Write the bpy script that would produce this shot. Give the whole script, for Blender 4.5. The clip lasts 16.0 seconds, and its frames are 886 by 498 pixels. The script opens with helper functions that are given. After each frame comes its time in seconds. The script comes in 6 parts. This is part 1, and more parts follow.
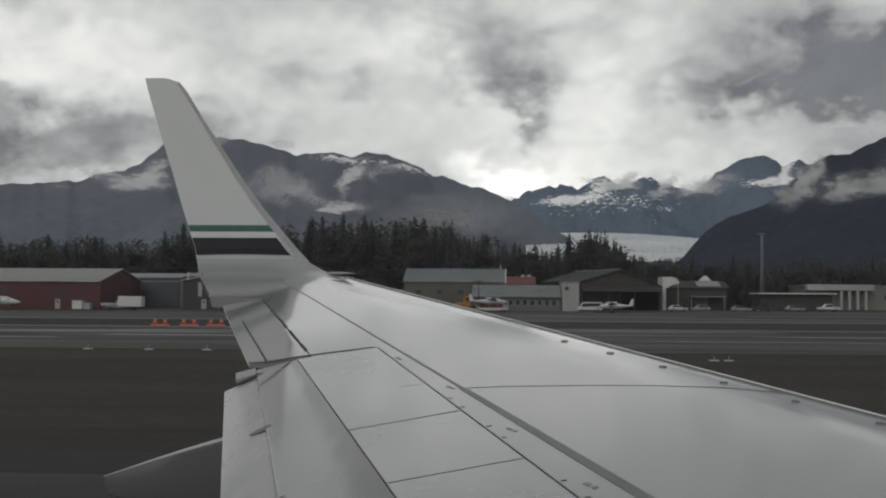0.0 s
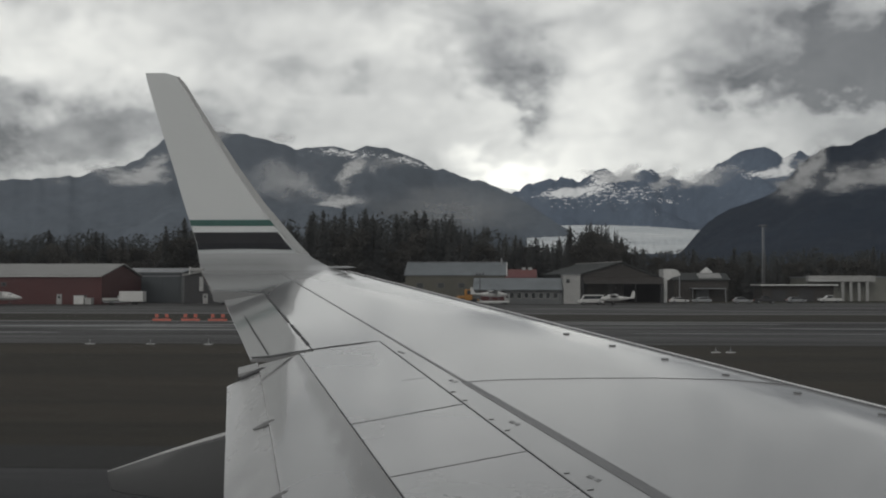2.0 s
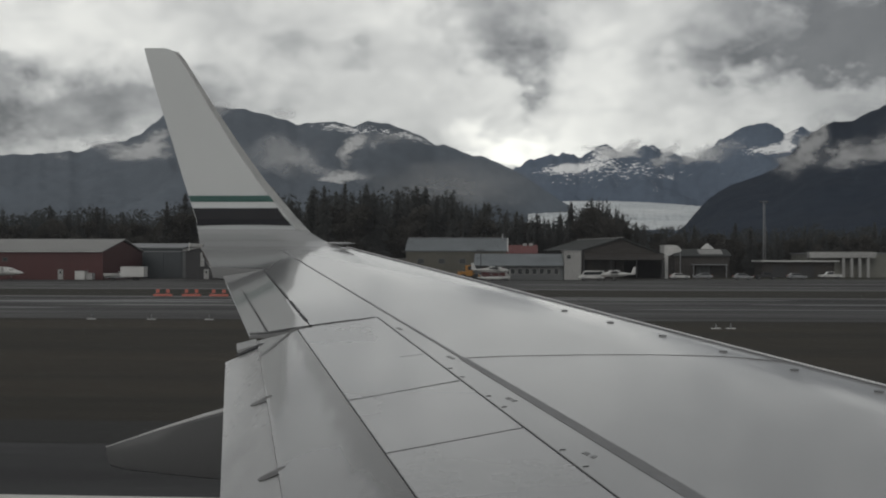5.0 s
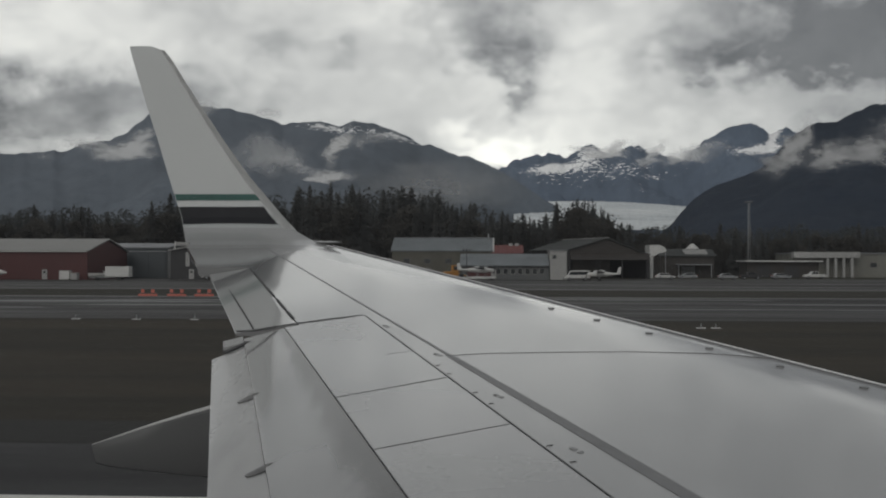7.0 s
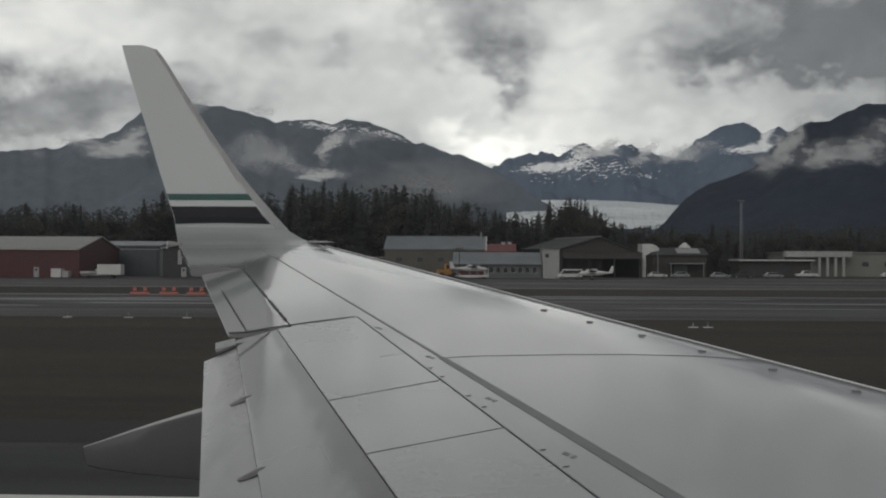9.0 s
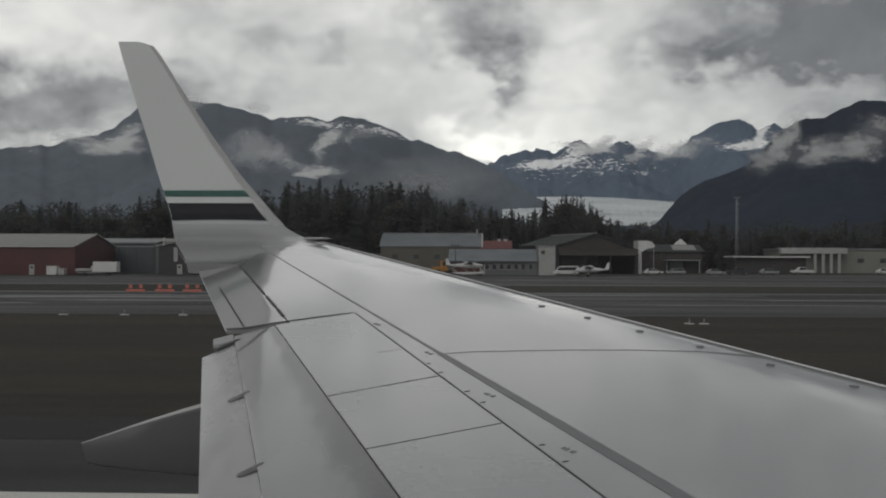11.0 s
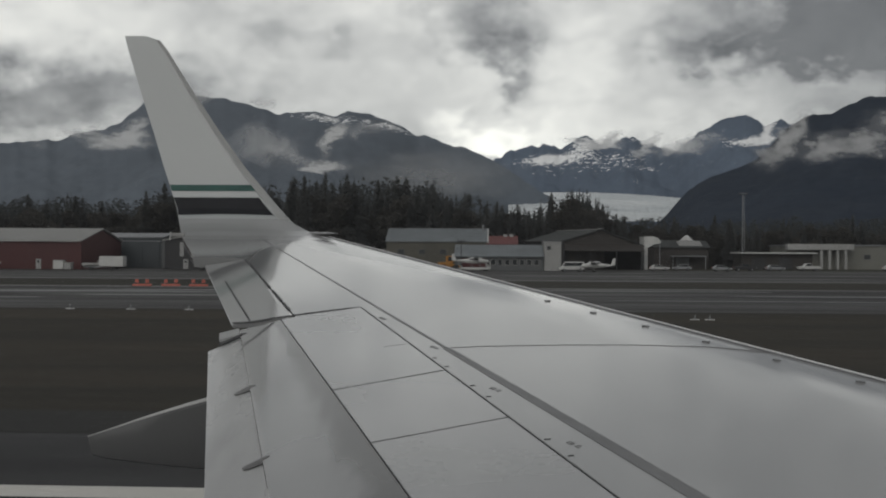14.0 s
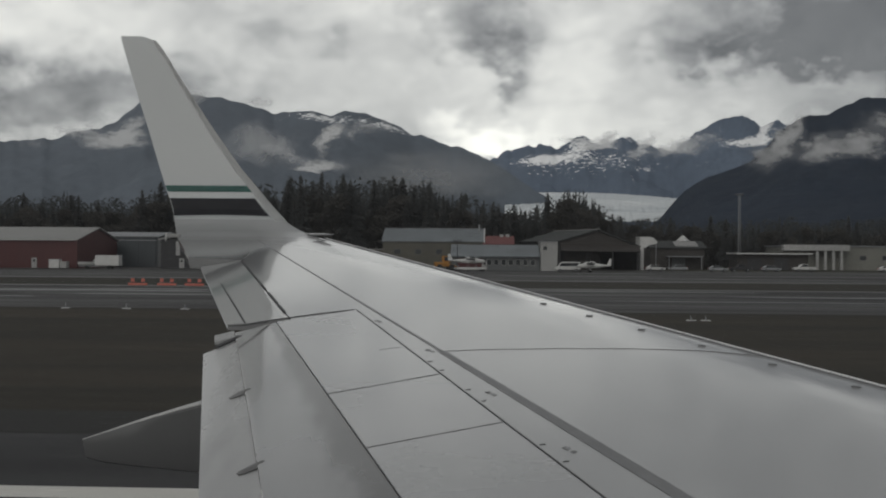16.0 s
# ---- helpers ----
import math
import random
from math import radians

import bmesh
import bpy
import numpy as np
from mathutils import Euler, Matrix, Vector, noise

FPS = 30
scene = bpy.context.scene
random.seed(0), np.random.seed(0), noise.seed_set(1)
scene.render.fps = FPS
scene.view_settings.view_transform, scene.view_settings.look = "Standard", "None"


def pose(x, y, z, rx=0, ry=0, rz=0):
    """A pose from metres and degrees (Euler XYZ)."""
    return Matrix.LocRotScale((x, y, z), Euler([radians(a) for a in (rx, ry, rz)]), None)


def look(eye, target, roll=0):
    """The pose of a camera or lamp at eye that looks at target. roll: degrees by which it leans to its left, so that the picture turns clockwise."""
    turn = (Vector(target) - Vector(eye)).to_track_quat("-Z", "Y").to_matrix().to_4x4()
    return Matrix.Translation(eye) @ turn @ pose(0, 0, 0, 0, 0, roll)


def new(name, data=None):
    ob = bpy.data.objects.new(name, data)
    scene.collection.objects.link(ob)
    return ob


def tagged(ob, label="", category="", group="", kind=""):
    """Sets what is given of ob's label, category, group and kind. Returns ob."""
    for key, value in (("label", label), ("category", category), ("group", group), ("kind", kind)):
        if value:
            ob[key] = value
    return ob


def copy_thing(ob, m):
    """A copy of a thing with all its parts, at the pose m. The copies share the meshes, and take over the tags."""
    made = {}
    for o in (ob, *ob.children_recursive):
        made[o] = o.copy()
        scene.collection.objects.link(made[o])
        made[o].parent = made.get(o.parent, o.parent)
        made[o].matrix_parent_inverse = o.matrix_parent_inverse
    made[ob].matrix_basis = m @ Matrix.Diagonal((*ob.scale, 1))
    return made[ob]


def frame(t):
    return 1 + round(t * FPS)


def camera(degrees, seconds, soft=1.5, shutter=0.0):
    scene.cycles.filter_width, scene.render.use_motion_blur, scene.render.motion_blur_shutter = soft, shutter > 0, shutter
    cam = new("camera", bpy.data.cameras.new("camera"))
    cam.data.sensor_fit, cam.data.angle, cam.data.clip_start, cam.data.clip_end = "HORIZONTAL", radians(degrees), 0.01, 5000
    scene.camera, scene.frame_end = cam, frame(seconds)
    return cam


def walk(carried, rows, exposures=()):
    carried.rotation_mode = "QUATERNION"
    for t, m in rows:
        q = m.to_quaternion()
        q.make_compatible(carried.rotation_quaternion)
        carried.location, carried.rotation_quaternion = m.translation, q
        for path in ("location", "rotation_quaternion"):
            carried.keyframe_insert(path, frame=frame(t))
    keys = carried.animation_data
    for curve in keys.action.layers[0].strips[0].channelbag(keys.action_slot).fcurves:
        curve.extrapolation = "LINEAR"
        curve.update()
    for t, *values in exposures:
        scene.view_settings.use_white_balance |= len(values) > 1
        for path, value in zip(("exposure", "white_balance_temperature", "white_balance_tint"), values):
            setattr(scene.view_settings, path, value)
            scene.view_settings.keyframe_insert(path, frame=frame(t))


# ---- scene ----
ROWS = [
    (0, 3.71, 2.04, 0.33, -0.009, -0.007, -0.015),
    (0.5, 3.87, 1.95, 0.24, -0.014, 0.004, -0.015),
    (1, 3.93, 1.87, 0.10, -0.008, -0.005, -0.014),
    (1.5, 3.79, 1.97, 0.06, -0.005, -0.004, -0.021),
    (2, 3.76, 1.70, 0.02, -0.013, -0.009, -0.012),
    (2.5, 3.98, 0.23, 0.11, -0.021, -0.003, -0.007),
    (3, 3.91, 0.39, 0.05, -0.021, -0.004, -0.011),
    (3.5, 3.82, 0.65, -0.02, -0.011, -0.007, -0.007),
    (4, 3.86, 0.64, -0.02, -0.000, 0.002, 0.000),
    (4.2, 3.89, 0.46, 0.05, 0.008, -0.000, -0.005),
    (6.3, 3.32, 0.63, -0.04, 0.006, -0.006, -0.007),
    (6.5, 3.01, 1.14, -0.17, -0.004, -0.009, -0.018),
    (7, 3.09, 0.47, 0.11, -0.000, -0.010, -0.024),
    (7.5, 2.64, 0.66, 0.21, -0.018, -0.003, -0.012),
    (8, 2.79, 0.28, 0.42, -0.001, -0.001, 0.001),
    (8.5, 2.83, 0.35, 0.27, -0.009, -0.005, -0.008),
    (9, 2.72, 0.39, 0.22, -0.003, 0.002, 0.002),
    (9.2, 2.60, 0.23, 0.14, -0.005, 0.001, 0.005),
    (11.3, 2.49, 0.24, 0.18, -0.018, 0.003, -0.007),
    (11.5, 2.57, 0.37, 0.43, -0.004, 0.007, -0.006),
    (12, 2.51, 0.34, 0.37, -0.016, 0.003, -0.015),
    (12.5, 2.71, -0.12, 0.63, 0.004, 0.004, 0.011),
    (13, 2.58, -0.36, 0.31, -0.013, 0.001, -0.008),
    (13.5, 2.58, -0.30, 0.43, -0.010, 0.002, -0.001),
    (14, 2.81, -0.00, 0.30, -0.018, 0.000, -0.012),
    (14.5, 2.95, -0.03, 0.32, -0.018, 0.008, 0.001),
    (15, 2.64, 0.39, 0.42, -0.024, 0.003, 0.006),
    (15.5, 2.83, 0.21, 0.46, 0.004, 0.005, 0.006),
    (16, 2.62, -0.01, 0.44, -0.016, 0.013, 0.011),
]
EYE = Vector((0, 0, 4.1))
# how the airliner stands on its wheels: nose and wing a trifle off the level
TRIM = Matrix.Translation(EYE) @ pose(0, 0, 0, 0.17, 0, -0.17) @ Matrix.Translation(-EYE)


def aim(yaw, pitch, roll, dx, dy, dz):
    """A pose at the cabin window: degrees to the left of straight out, upwards, and of lean."""
    a, b = radians(yaw), radians(pitch)
    e = EYE + Vector((dx, dy, dz))
    return TRIM @ look(e, e + Vector((-math.sin(a) * math.cos(b), math.cos(a) * math.cos(b), math.sin(b))), roll)


cam = camera(42.81, 16.0, soft=2.0)
walk(cam, [(t, aim(*rest)) for t, *rest in ROWS], exposures=((0, 0.09), (2, 0.07), (4, 0.03), (7, -0.02), (16, -0.02)))

# ---------------------------------------------------------------- world and light


class Net:
    """Small helper to write node trees as expressions."""

    def __init__(self, tree):
        self.tree = tree

    def node(self, kind, operation="", clamp=False):
        n = self.tree.nodes.new(kind)
        if operation:
            n.operation = operation
        if clamp:
            n.use_clamp = True
        return n

    def put(self, socket, value):
        if isinstance(value, bpy.types.NodeSocket):
            self.tree.links.new(value, socket)
        else:
            socket.default_value = value

    def math(self, op, a, b=0.0, clamp=False):
        n = self.node("ShaderNodeMath", operation=op, clamp=clamp)
        self.put(n.inputs[0], a)
        self.put(n.inputs[1], b)
        return n.outputs[0]

    def noise(self, vec, scale, detail=4.0, rough=0.55, distort=0.0):
        n = self.node("ShaderNodeTexNoise")
        self.put(n.inputs["Vector"], vec)
        n.inputs["Scale"].default_value = scale
        n.inputs["Detail"].default_value = detail
        n.inputs["Roughness"].default_value = rough
        n.inputs["Distortion"].default_value = distort
        return n.outputs["Fac"]

    def stretch(self, vec, s, rot=(0, 0, 0)):
        n = self.node("ShaderNodeMapping")
        self.put(n.inputs["Vector"], vec)
        n.inputs["Scale"].default_value = s
        n.inputs["Rotation"].default_value = rot
        return n.outputs[0]

    def ramp(self, fac, stops, mode="LINEAR"):
        n = self.node("ShaderNodeValToRGB")
        n.color_ramp.interpolation = mode
        while len(n.color_ramp.elements) < len(stops):
            n.color_ramp.elements.new(0.5)
        for e, (p, c) in zip(n.color_ramp.elements, stops):
            e.position = p
            e.color = (c, c, c, 1) if isinstance(c, float) else (*c, 1)
        self.put(n.inputs[0], fac)
        return n.outputs[0]

    def mix(self, fac, a, b, blend="MIX"):
        n = self.node("ShaderNodeMix")
        n.data_type, n.blend_type = "RGBA", blend
        self.put(n.inputs[0], fac)
        for s, v in ((n.inputs[6], a), (n.inputs[7], b)):
            self.put(s, v if isinstance(v, bpy.types.NodeSocket) else (*v, 1))
        return n.outputs[2]


def clouded_sky():
    """An overcast mountain sky: broken layers of cloud, a bright gap low over the valley, dark rags of lower cloud."""
    w = bpy.data.worlds.new("overcast_sky")
    scene.world = w
    w.use_nodes = True
    t = w.node_tree
    t.nodes.clear()
    n = Net(t)
    out = n.node("ShaderNodeOutputWorld")
    back = n.node("ShaderNodeBackground")
    way = n.node("ShaderNodeTexCoord").outputs["Generated"]
    sky = n.node("ShaderNodeTexSky")
    sky.sky_type, sky.sun_disc, sky.sun_elevation, sky.sun_rotation = "NISHITA", False, radians(39), radians(207)
    sep = n.node("ShaderNodeSeparateXYZ")
    n.put(sep.inputs[0], way)
    # warped coordinates, so that the cloud masses get ragged rims
    flat = n.stretch(way, (1, 1, 1.5))
    turned = n.stretch(way, (1, 1, 1.5), (0.4, 0.8, 0.3))

    def wander(vec):
        slow = n.math("MULTIPLY", n.math("SUBTRACT", n.noise(vec, 7, 3, 0.55), 0.5), 0.085)
        quick = n.math("MULTIPLY", n.math("SUBTRACT", n.noise(vec, 28, 7, 0.62), 0.5), 0.07)
        return n.math("ADD", slow, quick)

    u = n.math("ADD", sep.outputs[0], wander(flat))
    v = n.math("ADD", sep.outputs[2], wander(turned))
    big = n.noise(flat, 3.4, 7, 0.58, 0.3)
    heap = n.ramp(n.noise(turned, 8.5, 8, 0.58, 0.35), [(0.40, 0.0), (0.60, 1.0)], "EASE")
    fine = n.noise(n.stretch(way, (1, 1, 1.4), (0.2, 0.1, 0.6)), 18, 6, 0.52, 0.3)
    lum = n.math("ADD", 0.555, n.math("MULTIPLY", n.math("SUBTRACT", big, 0.5), 0.42))
    lum = n.math("ADD", lum, n.math("MULTIPLY", n.math("SUBTRACT", heap, 0.5), 0.13))
    lum = n.math("ADD", lum, n.math("MULTIPLY", n.math("SUBTRACT", fine, 0.5), 0.25))
    puffs = n.math("ABSOLUTE", n.math("SUBTRACT", n.noise(turned, 20, 4, 0.5, 0.5), 0.5))
    lum = n.math("ADD", lum, n.math("MULTIPLY", n.math("SUBTRACT", puffs, 0.08), 0.35))
    # cloud masses: way to the side, height, half width, half height, slant, brightness
    for a, b, p, q, slant, amount in (
        (-0.40, 0.195, 0.13, 0.036, 0.0, 0.30), (-0.40, 0.128, 0.14, 0.026, 0.0, -0.30), (-0.43, 0.162, 0.04, 0.010, 0.3, -0.14),
        (-0.27, 0.145, 0.05, 0.020, 0.0, -0.12), (-0.022, 0.210, 0.044, 0.036, -0.5, -0.29), (0.000, 0.170, 0.022, 0.030, -0.4, -0.26),
        (0.008, 0.143, 0.008, 0.018, -0.2, -0.22), (0.31, 0.196, 0.13, 0.036, 0.0, -0.38), (0.36, 0.155, 0.07, 0.022, 0.0, -0.16), (0.21, 0.172, 0.08, 0.014, 0.0, -0.20),
        (0.33, 0.165, 0.06, 0.016, 0.0, -0.14), (0.00, 0.094, 0.055, 0.014, 0.0, 0.50), (-0.20, 0.182, 0.024, 0.014, -0.5, -0.14),
        (-0.14, 0.173, 0.018, 0.012, 0.3, -0.15), (0.10, 0.195, 0.055, 0.040, 0.0, 0.20), (0.30, 0.146, 0.05, 0.007, 0.2, 0.08),
        (-0.16, 0.150, 0.14, 0.050, 0.0, 0.08), (0.08, 0.112, 0.10, 0.018, 0.0, 0.16), (-0.10, 0.215, 0.06, 0.030, 0.0, 0.16),
        (0.08, 0.150, 0.08, 0.016, 0.0, 0.12), (0.04, 0.125, 0.10, 0.030, 0.0, 0.10), (-0.08, 0.175, 0.17, 0.07, 0.0, 0.09),
        (0.36, 0.135, 0.12, 0.045, 0.0, -0.2), (-0.40, 0.150, 0.12, 0.06, 0.0, -0.08),
    ):
        du = n.math("SUBTRACT", u, a)
        dv = n.math("SUBTRACT", v, b)
        du = n.math("SUBTRACT", du, n.math("MULTIPLY", dv, slant))
        r2 = n.math("ADD", n.math("POWER", n.math("ABSOLUTE", n.math("DIVIDE", du, p)), 2.0),
                    n.math("POWER", n.math("ABSOLUTE", n.math("DIVIDE", dv, q)), 2.0))
        lum = n.math("ADD", lum, n.math("MULTIPLY", n.math("EXPONENT", n.math("MULTIPLY", n.math("POWER", r2, 1.3), -1.0)), amount))
    lum = n.math("MAXIMUM", lum, n.math("ADD", 0.10, n.math("MULTIPLY", fine, 0.16)))
    # unseen sky overhead dimmed to lessen light on the wing, bright valley kept
    lum = n.math("MULTIPLY", lum, n.math("MAXIMUM", n.math("SUBTRACT", 1.0, n.math("MULTIPLY", n.math("MAXIMUM", n.math("SUBTRACT", sep.outputs[2], 0.24), 0.0), 1.75)), 0.37))
    grey = n.mix(lum, (0.96, 0.985, 1.0), (1.0, 1.0, 0.94))
    cloud = n.node("ShaderNodeVectorMath", operation="SCALE")
    n.put(cloud.inputs[0], grey)
    n.put(cloud.inputs["Scale"], lum)
    air = n.node("ShaderNodeVectorMath", operation="SCALE")
    n.put(air.inputs[0], sky.outputs[0])
    air.inputs["Scale"].default_value = 0.07
    n.put(back.inputs[0], n.mix(0.94, air.outputs[0], cloud.outputs[0]))
    back.inputs[1].default_value = 1.0
    t.links.new(back.outputs[0], out.inputs[0])


clouded_sky()
sun = new("sun", bpy.data.lights.new("sun", "SUN"))
sun.data.energy, sun.data.angle, sun.data.color = 0.75, radians(40), (1.0, 0.97, 0.92)
sun.matrix_world = look((-255, -500, 455), (0, 0, 0))

# ---------------------------------------------------------------- materials


def surface(name, colour, rough=0.6, metal=0.0, second=None, scale=1.0, stretch=(1, 1, 1), amount=1.0, fine=0.12,
            bump=0.0, bump_scale=None, coat=0.0, per_object=0.0, per_island=0.0, rough_var=0.0, sharp=0.25, spec=0.5):
    """A surface with two scales of variation: broad patches between two colours and a fine grain, with relief and uneven gloss."""
    m = bpy.data.materials.new(name)
    m.use_nodes = True
    t = m.node_tree
    n = Net(t)
    b = t.nodes["Principled BSDF"]
    vec = n.stretch(n.node("ShaderNodeNewGeometry").outputs["Position"], stretch)
    broad = n.noise(vec, scale, 5, 0.6)
    grain = n.noise(vec, scale * 13, 3, 0.6)
    second = second or tuple(c * 0.72 for c in colour)
    mask = n.ramp(broad, [(0.5 - sharp, 0.0), (0.5 + sharp, 1.0)])
    mask = n.math("MULTIPLY", mask, amount)
    col = n.mix(mask, colour, second)
    lift = n.math("ADD", 1.0, n.math("MULTIPLY", n.math("SUBTRACT", grain, 0.5), fine * 4))
    if per_object:
        lift = n.math("MULTIPLY", lift, n.math("ADD", 1.0 - per_object / 2, n.math("MULTIPLY", n.node("ShaderNodeObjectInfo").outputs["Random"], per_object)))
    if per_island:
        lift = n.math("MULTIPLY", lift, n.math("ADD", 1.0 - per_island / 2, n.math("MULTIPLY", n.node("ShaderNodeNewGeometry").outputs["Random Per Island"], per_island)))
    sc = n.node("ShaderNodeVectorMath", operation="SCALE")
    n.put(sc.inputs[0], col)
    n.put(sc.inputs["Scale"], lift)
    n.put(b.inputs["Base Color"], sc.outputs[0])
    b.inputs["Metallic"].default_value = metal
    b.inputs["Specular IOR Level"].default_value = spec
    if rough_var:
        n.put(b.inputs["Roughness"], n.math("ADD", rough, n.math("MULTIPLY", n.math("SUBTRACT", mask, 0.5), rough_var), clamp=True))
    else:
        b.inputs["Roughness"].default_value = rough
    b.inputs["Coat Weight"].default_value = coat
    b.inputs["Coat Roughness"].default_value = 0.07
    b.inputs["Coat IOR"].default_value = 1.7
    if bump:
        bn = n.node("ShaderNodeBump")
        bn.inputs["Strength"].default_value = 1.0
        bn.inputs["Distance"].default_value = bump
        n.put(bn.inputs["Height"], n.noise(vec, bump_scale or scale * 6, 0.5 if coat else 3, 0.5))
        n.put(b.inputs["Normal"], bn.outputs[0])
        if coat:
            n.put(b.inputs["Coat Normal"], bn.outputs[0])
    return m


def ribbed(name, colour, rough=0.5, pitch=0.3, depth=0.02, second=None):
    """Vertically ribbed metal sheeting with streaks of weather."""
    m = surface(name, colour, rough, second=second, scale=0.25, stretch=(1, 1, 0.25), fine=0.1)
    t = m.node_tree
    n = Net(t)
    wave = n.node("ShaderNodeTexWave")
    wave.wave_type, wave.bands_direction, wave.wave_profile = "BANDS", "X", "SIN"
    n.put(wave.inputs["Vector"], n.node("ShaderNodeNewGeometry").outputs["Position"])
    wave.inputs["Scale"].default_value = 0.314 / pitch
    bn = n.node("ShaderNodeBump")
    bn.inputs["Distance"].default_value = depth
    n.put(bn.inputs["Height"], wave.outputs["Fac"])
    n.put(t.nodes["Principled BSDF"].inputs["Normal"], bn.outputs[0])
    return m


WING = surface("wing_paint", (0.235, 0.238, 0.240), 0.30, second=(0.212, 0.215, 0.218), scale=0.5, stretch=(1, 0.5, 1), fine=0.0, rough_var=0.06, bump=0.005, bump_scale=0.5, coat=1.0)
def rounded_front(m):
    """The skin falls away gently towards the wing's leading edge."""
    t = m.node_tree
    n = Net(t)
    b = t.nodes["Principled BSDF"]
    sep = n.node("ShaderNodeSeparateXYZ")
    n.put(sep.inputs[0], n.node("ShaderNodeNewGeometry").outputs["Position"])
    back = n.math("SUBTRACT", n.math("SUBTRACT", 5.839, n.math("MULTIPLY", sep.outputs[1], 0.541)), sep.outputs[0])
    near = n.math("SUBTRACT", 1.0, n.math("DIVIDE", back, 0.85), clamp=True)
    old = b.inputs["Normal"].links[0].from_node
    fall = n.math("MULTIPLY", n.math("POWER", near, 2.0), -0.042)
    bn = n.node("ShaderNodeBump")
    bn.inputs["Strength"].default_value = 1.0
    bn.inputs["Distance"].default_value = 1.0
    n.put(bn.inputs["Height"], fall)
    n.put(bn.inputs["Normal"], old.outputs[0])
    # the outer wing's skin curves down towards its rear edge
    aft = n.math("DIVIDE", n.math("SUBTRACT", n.math("SUBTRACT", 2.70, n.math("MULTIPLY", sep.outputs[1], 0.384)), sep.outputs[0]), 0.7, clamp=True)
    outer = n.math("DIVIDE", n.math("SUBTRACT", sep.outputs[1], 9.0), 2.0, clamp=True)
    lean = n.node("ShaderNodeCombineXYZ")
    n.put(lean.inputs[0], n.math("MULTIPLY", n.math("MULTIPLY", aft, outer), -0.08))
    add = n.node("ShaderNodeVectorMath", operation="ADD")
    n.put(add.inputs[0], bn.outputs[0])
    n.put(add.inputs[1], lean.outputs[0])
    unit = n.node("ShaderNodeVectorMath", operation="NORMALIZE")
    n.put(unit.inputs[0], add.outputs[0])
    for s in ("Normal", "Coat Normal"):
        n.put(b.inputs[s], unit.outputs[0])


rounded_front(WING)


def leaning(m, amount):
    """Rounds a panel: its skin leans aft by amount."""
    t = m.node_tree
    n = Net(t)
    b = t.nodes["Principled BSDF"]
    add = n.node("ShaderNodeVectorMath", operation="ADD")
    n.put(add.inputs[0], n.node("ShaderNodeNewGeometry").outputs["Normal"])
    add.inputs[1].default_value = (-amount, 0, 0)
    unit = n.node("ShaderNodeVectorMath", operation="NORMALIZE")
    n.put(unit.inputs[0], add.outputs[0])
    for s in ("Normal", "Coat Normal"):
        n.put(b.inputs[s], unit.outputs[0])
    return m

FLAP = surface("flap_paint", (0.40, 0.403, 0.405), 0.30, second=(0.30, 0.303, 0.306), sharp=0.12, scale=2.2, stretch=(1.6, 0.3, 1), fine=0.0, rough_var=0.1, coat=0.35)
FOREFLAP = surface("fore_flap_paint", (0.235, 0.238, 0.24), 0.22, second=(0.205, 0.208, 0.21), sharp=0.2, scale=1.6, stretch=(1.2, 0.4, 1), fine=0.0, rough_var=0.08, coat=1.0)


def darkened_front(m):
    """Darker, less glossy grey along the flap's front, broad inboard, with a ragged rim."""
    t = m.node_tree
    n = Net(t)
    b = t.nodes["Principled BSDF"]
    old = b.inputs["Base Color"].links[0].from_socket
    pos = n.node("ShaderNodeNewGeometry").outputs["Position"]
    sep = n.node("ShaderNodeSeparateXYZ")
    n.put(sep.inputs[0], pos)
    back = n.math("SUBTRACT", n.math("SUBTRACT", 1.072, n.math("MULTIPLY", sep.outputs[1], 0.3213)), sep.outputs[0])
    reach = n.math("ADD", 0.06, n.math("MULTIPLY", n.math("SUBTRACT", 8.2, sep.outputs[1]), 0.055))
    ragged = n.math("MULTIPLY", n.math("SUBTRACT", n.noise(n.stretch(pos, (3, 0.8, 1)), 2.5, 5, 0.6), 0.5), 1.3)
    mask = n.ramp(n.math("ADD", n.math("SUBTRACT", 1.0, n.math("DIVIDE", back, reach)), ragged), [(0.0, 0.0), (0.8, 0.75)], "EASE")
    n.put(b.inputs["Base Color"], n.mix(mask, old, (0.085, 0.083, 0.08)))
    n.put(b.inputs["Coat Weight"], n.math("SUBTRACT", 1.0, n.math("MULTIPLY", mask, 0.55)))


darkened_front(FOREFLAP)
AILERON = leaning(surface("aileron_paint", (0.215, 0.218, 0.22), 0.30, second=(0.195, 0.198, 0.20), scale=0.5, fine=0.0, rough_var=0.06, coat=1.0), 0.075)
SPOILER = surface("spoiler_paint", (0.325, 0.328, 0.33), 0.26, second=(0.275, 0.278, 0.282), scale=0.9, fine=0.0, rough_var=0.06, coat=0.9)
TIP = surface("winglet_paint", (0.385, 0.405, 0.408), 0.35, second=(0.36, 0.38, 0.384), scale=0.8, fine=0.02, coat=0.1)
TIPBASE = surface("wing_tip_paint", (0.33, 0.335, 0.337), 0.3, second=(0.30, 0.305, 0.308), scale=0.8, fine=0.0, coat=0.8)
EDGE = surface("satin_metal_edge", (0.78, 0.78, 0.78), 0.45, metal=0.15, second=(0.72, 0.72, 0.72), scale=1.5, fine=0.03)
